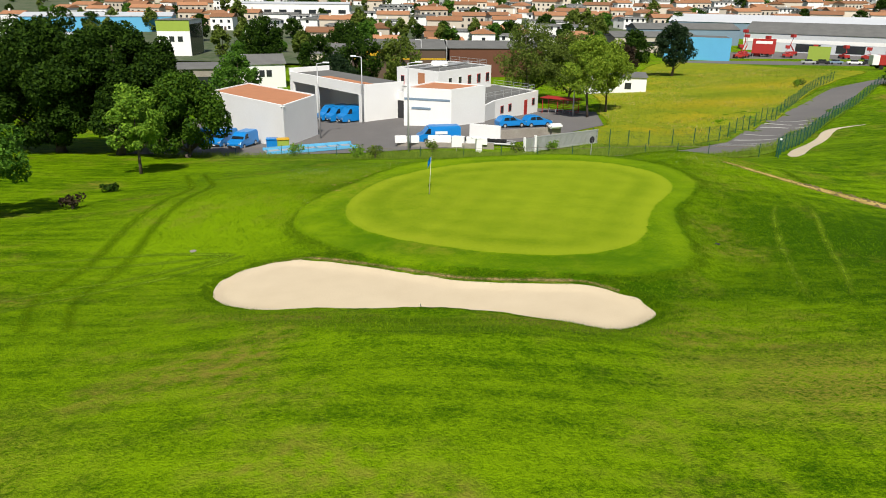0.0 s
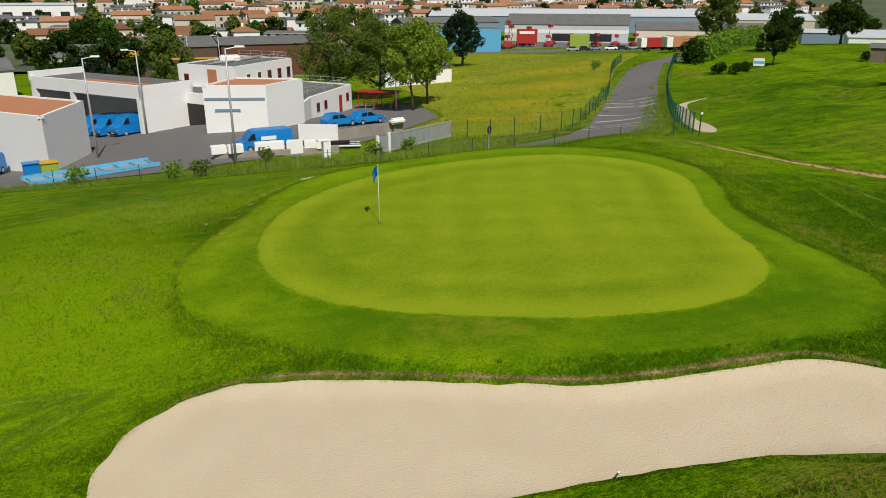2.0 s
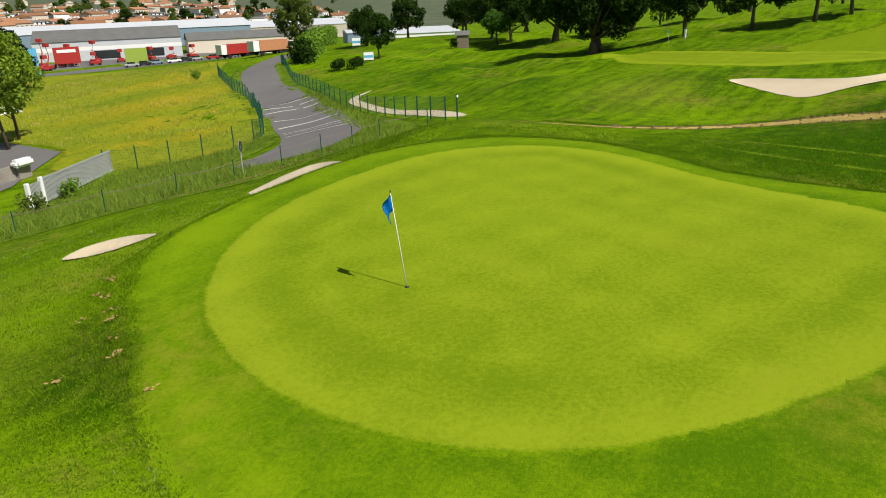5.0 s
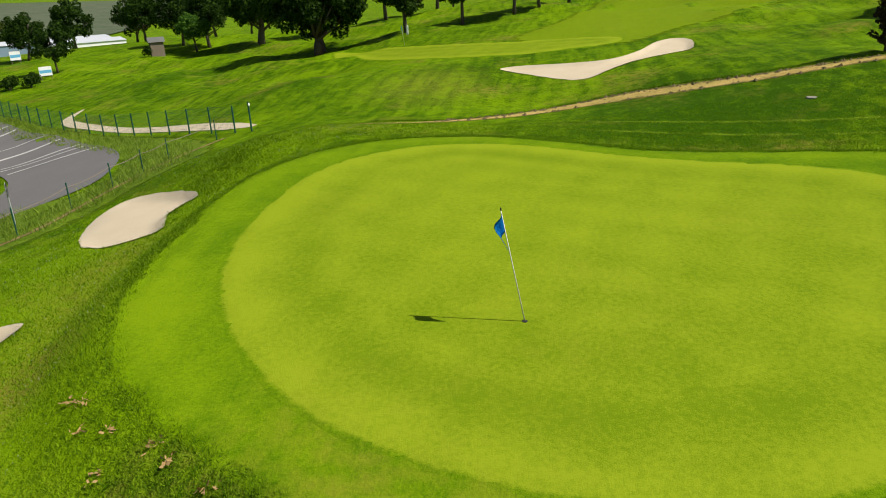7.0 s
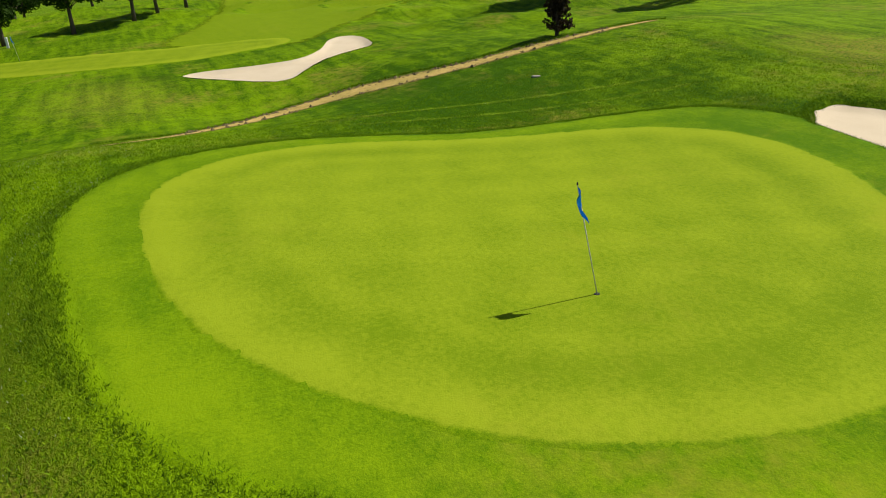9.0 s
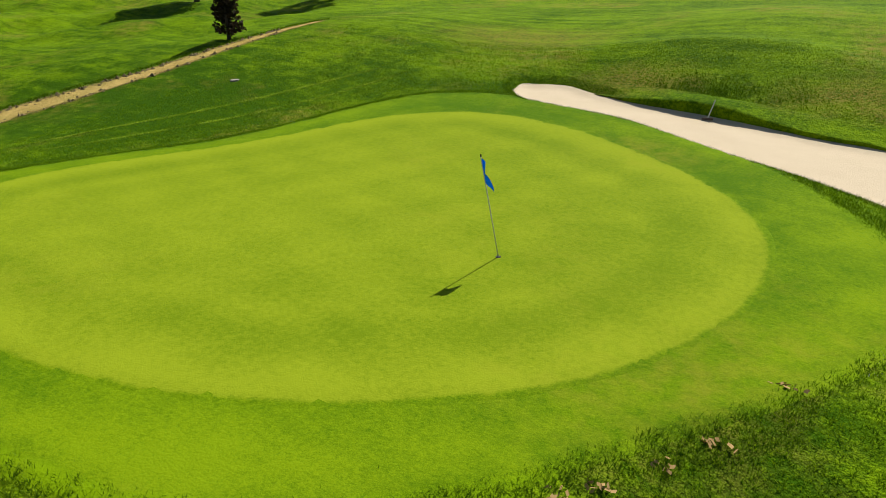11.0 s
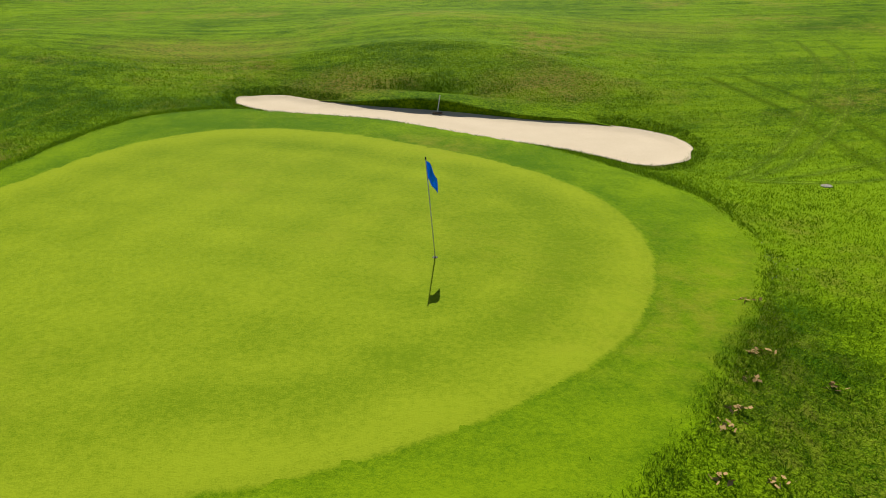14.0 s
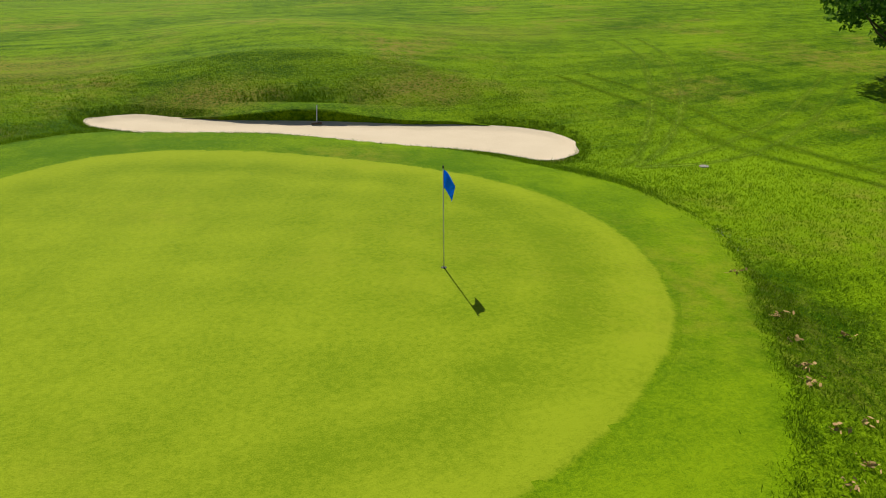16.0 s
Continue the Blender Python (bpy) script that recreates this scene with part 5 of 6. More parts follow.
mesh_fence([(17.6, 82.6), (20, 79.5), (23.5, 76.2), (27, 76.2), (30, 78.4), (33.2, 81.8), (39.3, 89.4), (47, 99.5), (58, 116.5), (66, 128), (74, 138)], 1.7, "green welded mesh fence along the access road", 2.5, 20, wire=0.0028)
mesh_fence([(27.2, 57.2), (31.2, 63.6), (36.2, 71.2), (42.0, 79.8), (47.5, 87.6), (61.5, 106.5), (77, 125)], 1.5, "green mesh fence between road and golf course", 2.5, 20, wire=0.0028)
gate = thing("sliding_gate", 9.0, 76.9, gz(9.0, 76.9), 31, "long pale grey barred sliding gate, standing open", "gate")
part("end_post", box(-0.12, 0.12, -0.12, 0.12, -0.3, 1.75, 0.02), M_WHITE, gate)
part("end_post", box(1.35, 1.6, -0.12, 0.12, -0.3, 1.85, 0.02), M_WHITE, gate)
part("top_rail", box(1.6, 10.6, -0.05, 0.05, 1.62, 1.74), M_STEEL, gate)
part("bottom_rail", box(0.1, 10.6, -0.06, 0.06, 0.12, 0.3), M_STEEL, gate)
for k in range(84):
    part("bar", box(0.2 + k * 0.124, 0.27 + k * 0.124, -0.03, 0.03, 0.3, 1.62), M_STEEL, gate) if k else part("bar", box(0.2, 0.26, -0.03, 0.03, 0.3, 1.62), M_STEEL, gate)

rope = tagged(new("rope_fence"), "dark stakes with a slack rope along the bank", "fence")
stakes = [(-27, 76), (-22, 75.2), (-16.8, 74), (-13.7, 72.4), (-10.6, 71), (-6, 68.4), (-2, 66), (2, 63.6), (5.2, 61.6), (8.2, 60.2), (11.0, 59.3), (14.0, 59.0), (17.0, 58.9), (19.7, 58.9), (22.3, 58.9), (26.1, 57.9)]
sm = post_mesh("stake", 1.15, 0.03, M_FENCE)
for x, y in stakes:
    p = new("stake", sm)
    p.parent = rope
    p.location = (x, y, gz(x, y))
rp = []
for (ax, ay), (bx, by) in zip(stakes, stakes[1:]):
    for k in range(6):
        t = k / 6
        x, y = ax + (bx - ax) * t, ay + (by - ay) * t
        z = (gz(ax, ay) * (1 - t) + gz(bx, by) * t) + 0.95 - 0.35 * t * (1 - t)
        rp.append((x, y, z))
part("rope", tube(rp, [0.014] * len(rp), 5), M_WOOD, rope, "pale slack rope")
gp = thing("path_gate_post", 26.8, 56.0, gz(26.8, 56.0), 0, "green post with a small white disc at the path", "post")
part("post", tube([(0, 0, -0.3), (0, 0, 1.7)], [0.05, 0.05], 6), M_FENCE, gp)
part("disc", tube([(0, -0.06, 1.55), (0, -0.03, 1.55)], [0.09, 0.09], 14), M_WHITE, gp, "white marker disc")
sg = thing("round_road_sign", 12.9, 60.9, gz(12.9, 60.9), 35, "round road sign seen from behind on a grey post", "road sign")
part("post", tube([(0, 0, -0.3), (0, 0, 1.7)], [0.035, 0.035], 8), M_STEEL, sg)
part("disc", tube([(0, -0.03, 1.55), (0, 0.0, 1.55)], [0.3, 0.3], 20), M_DARK, sg, "dark round plate with pale rim")
part("rim", tube([(0, -0.02, 1.55), (0, -0.01, 1.55)], [0.325, 0.325], 20), M_STEEL, sg)

hut = thing("timber_hut", 91.0, 96.6, gz(91.0, 96.6), 35, "small weathered timber hut with a pitched roof", "hut")
part("wall", box(-0.95, 0.95, -0.95, 0.95, -0.2, 2.1), M_WOOD, hut)
bm = bmesh.new()
v_ = [bm.verts.new(p) for p in ((-1.15, -1.2, 2.05), (1.15, -1.2, 2.05), (0, -1.2, 2.75), (-1.15, 1.2, 2.05), (1.15, 1.2, 2.05), (0, 1.2, 2.75))]
for f in ((0, 1, 2), (5, 4, 3), (0, 2, 5, 3), (1, 4, 5, 2), (0, 3, 4, 1)):
    bm.faces.new([v_[i] for i in f])
part("roof", bm, M_ROOFGREY, hut, "dark felt roof")
part("door", box(-0.4, 0.4, -0.98, -0.94, 0, 1.8), M_BARK, hut)


def notice(x, y, rz, w, h, label):
    ob = thing("course_notice", x, y, gz(x, y), rz, label, "sign", "course notices")
    for sx in (-0.4 * w, 0.4 * w):
        part("leg", tube([(sx, 0.03, -0.2), (sx, 0.03, 0.6 + h)], [0.04, 0.04], 6), M_WOOD, ob)
    part("board", box(-w / 2, w / 2, -0.03, 0.0, 0.55, 0.55 + h, 0.01), M_WHITE, ob, "white board")
    part("stripe", box(-w / 2 + 0.05, w / 2 - 0.05, -0.04, -0.03, 0.55 + 0.3 * h, 0.55 + 0.62 * h), M_CYAN, ob, "turquoise printed stripe")


notice(77.2, 105.4, -38, 1.6, 1.2, "white course notice with a turquoise stripe")
notice(96, 124, -38, 1.6, 1.4, "distant white course notice with turquoise stripe")
mk = thing("distance_marker", 73.4, 55.2, gz(73.4, 55.2), 0, "short white distance marker post", "post")
part("post", box(-0.12, 0.12, -0.12, 0.12, -0.1, 1.0, 0.04), M_WHITE, mk)

# painted bars across the road
road_line = smooth(False, [(16.4, 65.8), (18.2, 65.0), (20.5, 65.2), (27.5, 69), (36, 79), (47.8, 95), (61, 112.6), (76, 128.7), (92, 138)], 10)
for y0 in (71.6, 73.2, 74.8, 78.2, 79.8, 86.6, 88.6, 90.6, 92.4):
    i = int(np.argmin(np.abs(road_line[:, 1] - y0) + 100 * (road_line[:, 0] < 20)))
    p, q = road_line[i], road_line[i + 1]
    d = (q - p) / np.linalg.norm(q - p)
    n = np.array([-d[1], d[0]])
    cs = [p + n * 2.8, p - n * 2.8]
    strip("road_marking", [tuple(cs[0]), tuple((cs[0] + cs[1]) / 2), tuple(cs[1])], [0.3, 0.3], M_LINE, 0.075, "worn white painted bar across the road", "road marking", 6, 2)


# ---- industrial estate and town ----
def shed_hall(name, x, y, rz, w, d, h, rise, wall, roof, label, doors=(), band=None):
    """A pitched hall: w along its ridge, d deep."""
    ob = thing(name, x, y, gz(x, y) - 0.3, rz, label, "warehouse")
    part("wall", box(-w / 2, w / 2, -d / 2, d / 2, 0, h), wall, ob)
    bm = bmesh.new()
    e = 0.3
    v = [bm.verts.new(p) for p in ((-w / 2 - e, -d / 2 - e, h), (w / 2 + e, -d / 2 - e, h), (w / 2 + e, 0, h + rise), (-w / 2 - e, 0, h + rise), (-w / 2 - e, d / 2 + e, h), (w / 2 + e, d / 2 + e, h))]
    for f in ((0, 1, 2, 3), (3, 2, 5, 4), (0, 3, 4), (1, 5, 2), (0, 4, 5, 1)):
        bm.faces.new([v[i] for i in f])
    part("roof", bm, roof, ob)
    for (s, ww, z0, z1, side) in doors:
        if side == "front":
            part("window", box(s, s + ww, -d / 2 - 0.05, -d / 2 + 0.1, z0, z1), M_GLASS, ob)
        else:
            part("door", box(-w / 2 - 0.05, -w / 2 + 0.1, s, s + ww, z0, z1), M_DARK, ob)
    if band:
        part("band", box(-w / 2 - 0.06, w / 2 + 0.06, -d / 2 - 0.06, -d / 2 + 0.1, band[0], band[1]), band[2], ob)
    return ob


brown = shed_hall("retail_building", -11, 184, 4, 22, 22, 7.4, 1.6, M_BROWN, M_ROOFGREY, "brown clad retail building with a yellow stripe", [(-8 + 2.6 * k, 1.9, 3.2, 4.4, "front") for k in range(5)], (5.0, 5.3, M_YELLOW))
part("sign", box(-8, -2.5, -11.2, -11.05, 5.9, 6.9), M_YELLOW, brown, "yellow sign panel")
shed_hall("retail_building", 12.5, 188, 4, 23, 20, 7.2, 1.2, M_RUST, M_ROOFGREY, "rust brown clad hall", [])
shed_hall("works_hall", 138, 274, -33, 46, 26, 6.5, 3.5, M_LIGHTROOF, M_ROOFGREY, "grey pitched works hall with white trim", [(-4, 5, 0, 4.2, "end"), (-15, 3, 1, 3, "front"), (-5, 8, 0.5, 3.2, "front"), (8, 9, 0.5, 3.2, "front")], (3.4, 4.6, M_WHITE))
shed_hall("works_hall", 160, 318, -28, 120, 24, 7, 3.0, M_BLUEGREY, M_LIGHTROOF, "long hall with a pale metal roof", [])
shed_hall("works_hall", 182, 252, -33, 46, 18, 5, 2.5, M_CREAM, M_ROOFGREY, "old low works with a grey sheet roof", [(-12 + 6 * k, 3, 1.5, 3, "front") for k in range(5)])
shed_hall("works_hall", 235, 292, -33, 60, 26, 6, 2.5, M_CREAM, M_LIGHTROOF, "hall with a pale roof beyond the works", [])
shed_hall("works_hall", 214, 205, -42, 40, 16, 5.0, 1.0, M_BLUEGREY, M_LIGHTROOF, "blue-grey flat works behind the trees", [])
shed_hall("works_hall", 185, 172, -42, 22, 12, 4.2, 0.8, M_WHITE, M_LIGHTROOF, "white low works at the course's edge", [])
blue_plan = [(84.4, 234.4), (90.2, 231.4), (93, 243), (76, 250), (72, 240)]
block("blue_workshop", blue_plan, -0.7, "sky blue rendered workshop by the meadow", "building", M_ROOFGREY, M_CYAN, rim=False)
shed_hall("works_hall", 74, 268, 6, 30, 16, 5.5, 1.6, M_CREAM, M_ROOFGREY, "cream works hall with grey roof", [(-10 + 6 * k, 3.5, 2.5, 4, "front") for k in range(4)])
shed_hall("works_hall", 96, 300, 0, 40, 18, 6, 2, M_BLUEGREY, M_ROOFGREY, "blue-grey clad works hall with grey roof", [])
lime_hall = shed_hall("works_hall", -83, 236, 2, 10, 14, 11.6, 0.15, M_WHITE, M_ROOFGREY, "white office hall with a lime green top storey", [(-4 + 2.6 * k, 1.5, 5.2, 6.8, "front") for k in range(3)], (8.4, 11.5, M_LIME))
part("glazing", box(4.9, 5.06, -6.6, 6.6, 1.0, 10.4), M_GLASS, lime_hall)
shed_hall("works_hall", -40.5, 160, 20, 11, 9, 5.2, 1.8, M_WHITE, M_ROOFGREY, "white house with a grey sheet roof", [(-1.5 + 1.5 * k, 1.1, 2.6, 4.0, "front") for k in range(3)])
shed_hall("canopy_hall", -50, 152, 12, 12, 12, 5.0, 0.8, M_CONC, M_ROOFGREY, "grey open canopy building", [(-4, 8, 0, 3.5, "front")])
shed_hall("works_hall", -25, 186, -10, 14, 12, 5.5, 2.2, M_CREAM, M_ROOFGREY, "grey-roofed hall behind the trees", [])
shed_hall("works_hall", -82, 420, 5, 60, 18, 7, 1.0, M_WHITE, M_LIGHTROOF, "long white industrial hall", [(-24 + 8 * k, 4, 2, 4, "front") for k in range(7)])
shed_hall("works_hall", -150, 330, 15, 60, 24, 7, 1.5, M_CYAN, M_LIGHTROOF, "pale blue industrial hall", [])
shed_hall("works_hall", -130, 250, 12, 40, 18, 5, 1.5, M_CREAM, M_LIGHTROOF, "low industrial shed with a corrugated roof", [])
shed_hall("works_hall", 33, 142, -6, 12, 8, 3.4, 0.6, M_WHITE, M_ROOFGREY, "white annex behind the birches", [(-4 + 3 * k, 1.2, 1.2, 2.4, "front") for k in range(3)])

M_TOWN = mat("town_ground", (0.13, 0.135, 0.085), (0.040, 0.075, 0.022), 0.05, 0.4, 0.95, amount=1.0)
patch("town_ground", np.array([(-520, 330), (-160, 208), (-70, 210), (-30, 204), (60, 232), (72, 262), (110, 330), (210, 330), (330, 260), (620, 360), (1500, 700), (1500, 2200), (-900, 2200), (-900, 600)]), M_TOWN, 0.6, "mixed lots, gardens and lanes of the town", "ground", step=30.0)
board = thing("lime_board", 113, 221.5, gz(113, 221.5), -25, "plain lime green advertising board on legs", "board")
part("panel", box(-3.0, 3.0, -0.08, 0.08, 0.6, 5.0, 0.03), M_LIME, board)
for sx in (-2.4, 2.4):
    part("leg", tube([(sx, 0.15, -0.3), (sx, 0.15, 4.8)], [0.1, 0.1], 6), M_STEEL, board)
for (x, y, mt, lb) in ((99.5, 162.5, M_REDP, "red lorry trailer parked behind the meadow"), (95.5, 147.5, M_ORANGE, "orange and white lorry trailer")):
    t_ = thing("lorry_trailer", x, y, gz(x, y), -8, lb, "lorry", "lorry trailers")
    part("box_body", box(-3.2, 4.0, -1.2, 1.2, 0.9, 3.0, 0.06), mt, t_)
    part("front_panel", box(-4.6, -3.2, -1.2, 1.2, 0.9, 3.0, 0.06), M_WHITE, t_, "white front panel")
    for sx in (-2.6, 2.0, 3.2):
        for sy in (-1.05, 1.05):
            part("wheel", tube([(sx, sy - 0.14, 0.45), (sx, sy + 0.14, 0.45)], [0.45, 0.45], 12), M_TYRE, t_)
    part("chassis", box(-4.4, 3.9, -0.5, 0.5, 0.55, 0.92), M_TYRE, t_)


def lift_machine(x, y, rz, h, label):
    ob = thing("boom_lift", x, y, gz(x, y), rz, label, "machine", "red lifting machines")
    part("chassis", box(-1.6, 1.6, -1.0, 1.0, 0.4, 1.3, 0.1), M_REDP, ob)
    part("boom", tube([(-1.0, 0, 1.3), (1.0, 0, h * 0.6), (0.2, 0, h)], [0.22, 0.18, 0.12], 6), M_REDP, ob)
    part("basket", box(-0.4, 1.0, -0.7, 0.7, h, h + 1.0, 0.05), M_REDP, ob)
    for sx in (-1.1, 1.1):
        for sy in (-1.0, 1.0):
            part("wheel", tube([(sx, sy - 0.15, 0.42), (sx, sy + 0.15, 0.42)], [0.42, 0.42], 10), M_TYRE, ob)


for k, (x, y, h) in enumerate(((98, 244, 3.5), (101, 247, 6.5), (107, 252, 4.0), (112, 255, 5.5), (116, 248, 3.0), (121, 256, 6.0), (126, 250, 3.2), (134, 246, 3.4), (140, 243, 3.0), (146, 240, 3.4), (104, 256, 7.5))):
    lift_machine(x, y, 40 * k, h, "red lifting machine parked at the hire yard")
sgn = thing("red_sign_board", 108, 249, gz(108, 249), -22, "large pinkish red sign board with a white bar", "sign")
part("panel", box(-3.6, 3.6, -0.1, 0.1, 1.2, 6.0, 0.03), M_REDP, sgn)
part("lettering_bar", box(-2.6, 2.6, -0.13, -0.1, 4.4, 5.3), M_WHITE, sgn, "white bar in place of lettering")
for sx in (-3, 3):
    part("leg", tube([(sx, 0.2, -0.3), (sx, 0.2, 5.8)], [0.12, 0.12], 6), M_STEEL, sgn)
patch("estate_yard", np.array([(72, 226), (100, 212), (135, 205), (190, 210), (200, 245), (130, 268), (80, 262)]), M_ASPHALT, 0.06, "pale grey asphalt of the industrial estate", "yard", step=8.0)
_paints = [M_STEEL, M_DARK, M_BLUEGREY, M_WHITE, M_DARK, M_STEEL, M_REDP, M_DARK]
for k in range(12):
    x, y = 108 + 4.2 * k, 217 - 0.6 * k + (k % 3)
    c_ = thing("parked_car", x, y, gz(x, y) + 0.07, -20 + 8 * (k % 3), "parked car at the industrial estate", "car", "estate cars")
    body = box(-2.0, 2.0, -0.85, 0.85, 0.35, 0.95, 0.12)
    part("body", body, _paints[k % 8], c_)
    bm = box(-1.1, 1.0, -0.72, 0.72, 0.95, 1.45, 0.15)
    part("cabin", bm, M_GLASS, c_)
    for sx in (-1.3, 1.3):
        for sy in (-0.8, 0.8):
            part("wheel", tube([(sx, sy - 0.1, 0.32), (sx, sy + 0.1, 0.32)], [0.32, 0.32], 10), M_TYRE, c_)


def house(w, d, h, rise, wall, roof, label, seed):
    rng = np.random.default_rng(seed)
    ob = thing("town_house", 0, 0, 0, 0, label, "house", "houses of the town")
    part("wall", box(-w / 2, w / 2, -d / 2, d / 2, -1.0, h), wall, ob)
    bm = bmesh.new()
    e = 0.4
    v = [bm.verts.new(p) for p in ((-w / 2 - e, -d / 2 - e, h - 0.1), (w / 2 + e, -d / 2 - e, h - 0.1), (w / 2 + e, 0, h + rise), (-w / 2 - e, 0, h + rise), (-w / 2 - e, d / 2 + e, h - 0.1), (w / 2 + e, d / 2 + e, h - 0.1))]
    for f in ((0, 1, 2, 3), (3, 2, 5, 4), (0, 3, 4), (1, 5, 2), (0, 4, 5, 1)):
        bm.faces.new([v[i] for i in f])
    roof_ob = part("roof", bm, roof, ob)
    part("chimney", box(w * 0.2, w * 0.2 + 0.7, 0.2, 0.9, h + 0.2, h + rise + 0.9), wall, roof_ob)
    n = int(w // 3)
    for k in range(n):
        x = -w / 2 + (k + 0.5) * w / n
        for z in ([1.0] if h < 4 else [1.0, 3.7]):
            part("window", box(x - 0.55, x + 0.55, -d / 2 - 0.05, -d / 2 + 0.1, z, z + 1.3), M_GLASS, ob)
    for z in ([1.0] if h < 4 else [1.0, 3.7]):
        part("window", box(-w / 2 - 0.05, -w / 2 + 0.1, -0.6, 0.6, z, z + 1.2), M_GLASS, ob)
    part("door", box(w * 0.1, w * 0.1 + 1.0, -d / 2 - 0.06, -d / 2 + 0.1, 0, 2.1), M_BARK, ob)
    return ob


protos = [house(12, 8, 3.6, 1.5, M_CREAM, M_TILE, "single-storey cream house with a clay tile roof", 1), house(10, 8, 6.2, 1.4, M_WHITE, M_TILE, "two-storey white house with a clay tile roof", 2),
          house(15, 9, 6.2, 1.6, M_CREAM, M_TILE, "wide two-storey cream house with tiled roof", 3), house(9, 7, 3.4, 1.8, M_WHITE, M_TILE, "small white house with a steep tiled roof", 4),
          house(18, 9, 5.2, 0.7, M_WHITE, M_ROOFGREY, "long low white house with a grey roof", 5)]
rng_ = np.random.default_rng(11)
spots = []
for row in range(15):
    y = 262 + row * 25
    for x in np.arange(-190, 420, 18.5):
        xx, yy = x + rng_.uniform(-6, 6), y + rng_.uniform(-8, 8) - 0.18 * max(x - 60, 0)
        if xx < -0.62 * yy or xx > 1.15 * yy or (xx < -55 and yy < 330) or (60 < xx and yy < 335 + 0.12 * xx) or math.hypot(xx + 82, yy - 420) < 40 or (xx < 60 and yy < 250):
            continue
        spots.append((xx, yy))
for k in range(75):
    y = float(rng_.uniform(640, 1100))
    spots.append((float(rng_.uniform(-0.3 * y, 0.85 * y)), y))
spots.sort(key=lambda q: q[1])
far_v, far_f, far_m = [], [], []
for x, y in spots[290:]:
    w, d, h, r, a = float(rng_.uniform(10, 17)), 8.5, float(rng_.choice([3.2, 5.6])), 2.2, float(rng_.uniform(0, 3.1))
    n0, c, q, z0 = len(far_v), math.cos(a), math.sin(a), gz(x, y)
    for (u, v, z) in ((-1, -1, -1), (1, -1, -1), (1, 1, -1), (-1, 1, -1), (-1, -1, h), (1, -1, h), (1, 1, h), (-1, 1, h), (-1.05, -1.1, h - 0.1), (1.05, -1.1, h - 0.1), (1.05, 1.1, h - 0.1), (-1.05, 1.1, h - 0.1), (-1.05, 0, h + r), (1.05, 0, h + r)):
        far_v.append((x + c * u * w / 2 - q * v * d / 2, y + q * u * w / 2 + c * v * d / 2, z0 + z))
    for face, k in (((0, 1, 5, 4), 0), ((1, 2, 6, 5), 0), ((2, 3, 7, 6), 0), ((3, 0, 4, 7), 0), ((8, 9, 13, 12), 1), ((10, 11, 12, 13), 1), ((11, 8, 12), 0), ((9, 10, 13), 0)):
        far_f.append([n0 + i for i in face])
        far_m.append(k)
far_houses = tagged(mesh_object("far_houses", far_v, far_f, M_CREAM, shade=False), "cream houses with clay roofs on the far edge of town", "houses", kind="stuff")
far_houses.data.materials.append(M_TILE)
far_houses.data.polygons.foreach_set("material_index", far_m)
spots = spots[:290]
for k, (x, y) in enumerate(spots):
    m = pose(x, y, gz(x, y), 0, 0, float(rng_.choice([0, 90, 20, -25, 180, 70])))
    p = protos[int(rng_.integers(0, 5))]
    if k < 5:
        protos[k].matrix_basis = m
    else:
        copy_thing(p, m)
town_trees = [tree("town_tree", -60, 300, 9, 4, 0.25, L_DARK, "dark green garden tree among the houses", 81, 900, 0.6, 0.12, group="town trees"),
              tree("town_tree", 20, 290, 8, 4, 0.25, L_MID, "green garden tree among the houses", 82, 900, 0.6, 0.12, group="town trees"),
              tree("town_tree", 60, 340, 11, 3.6, 0.25, L_OLIVE, "tall olive garden tree among the houses", 83, 900, 0.6, 0.1, group="town trees")]
for k in range(330):
    y = float(rng_.uniform(215, 640) if k < 250 else rng_.uniform(600, 1200))
    x = float(rng_.uniform(-0.6 * y, min(1.1 * y, 420 if k < 250 else 900)))
    if 60 < x < 250 and y < 340 or (-22 < x < 30 and y < 235):
        continue
    sc = float(rng_.uniform(0.6, 1.25))
    copy_thing(town_trees[k % 3], pose(x, y, gz(x, y) - 0.1, 0, 0, float(rng_.uniform(0, 360))) @ Matrix.Scale(sc, 4))


# ---- grass blades near the green ----
def blades(name, n, area, keep, height, width, material, label, seed, per=3, clump=0.05):
    """Tufts of single blades strewn over the ground where keep() allows; nobody could count them."""
    rng = np.random.default_rng(seed)
    x, y = rng.uniform(area[0], area[1], n), rng.uniform(area[2], area[3], n)
    ok = keep(x, y)
    x, y = x[ok], y[ok]
    x, y = np.repeat(x, per) + rng.normal(0, clump, len(x) * per), np.repeat(y, per) + rng.normal(0, clump, len(y) * per)
    z = ground_z(x, y) - 0.01
    m = len(x)
    h = height * rng.uniform(0.45, 1.25, m)
    a = rng.uniform(0, math.tau, m)
    lx, ly = rng.normal(0, 0.55, m) * h, rng.normal(0, 0.55, m) * h
    w = width * rng.uniform(0.6, 1.3, m)
    p0 = np.stack([x - np.cos(a) * w, y - np.sin(a) * w, z], 1)
    p1 = np.stack([x + np.cos(a) * w, y + np.sin(a) * w, z], 1)
    p2 = np.stack([x + lx, y + ly, z + h], 1)
    v = np.stack([p0, p1, p2], 1).reshape(-1, 3)
    ob = mesh_object(name, v, np.arange(m * 3).reshape(-1, 3), material, shade=False)
    return tagged(ob, label, "grass", kind="stuff")


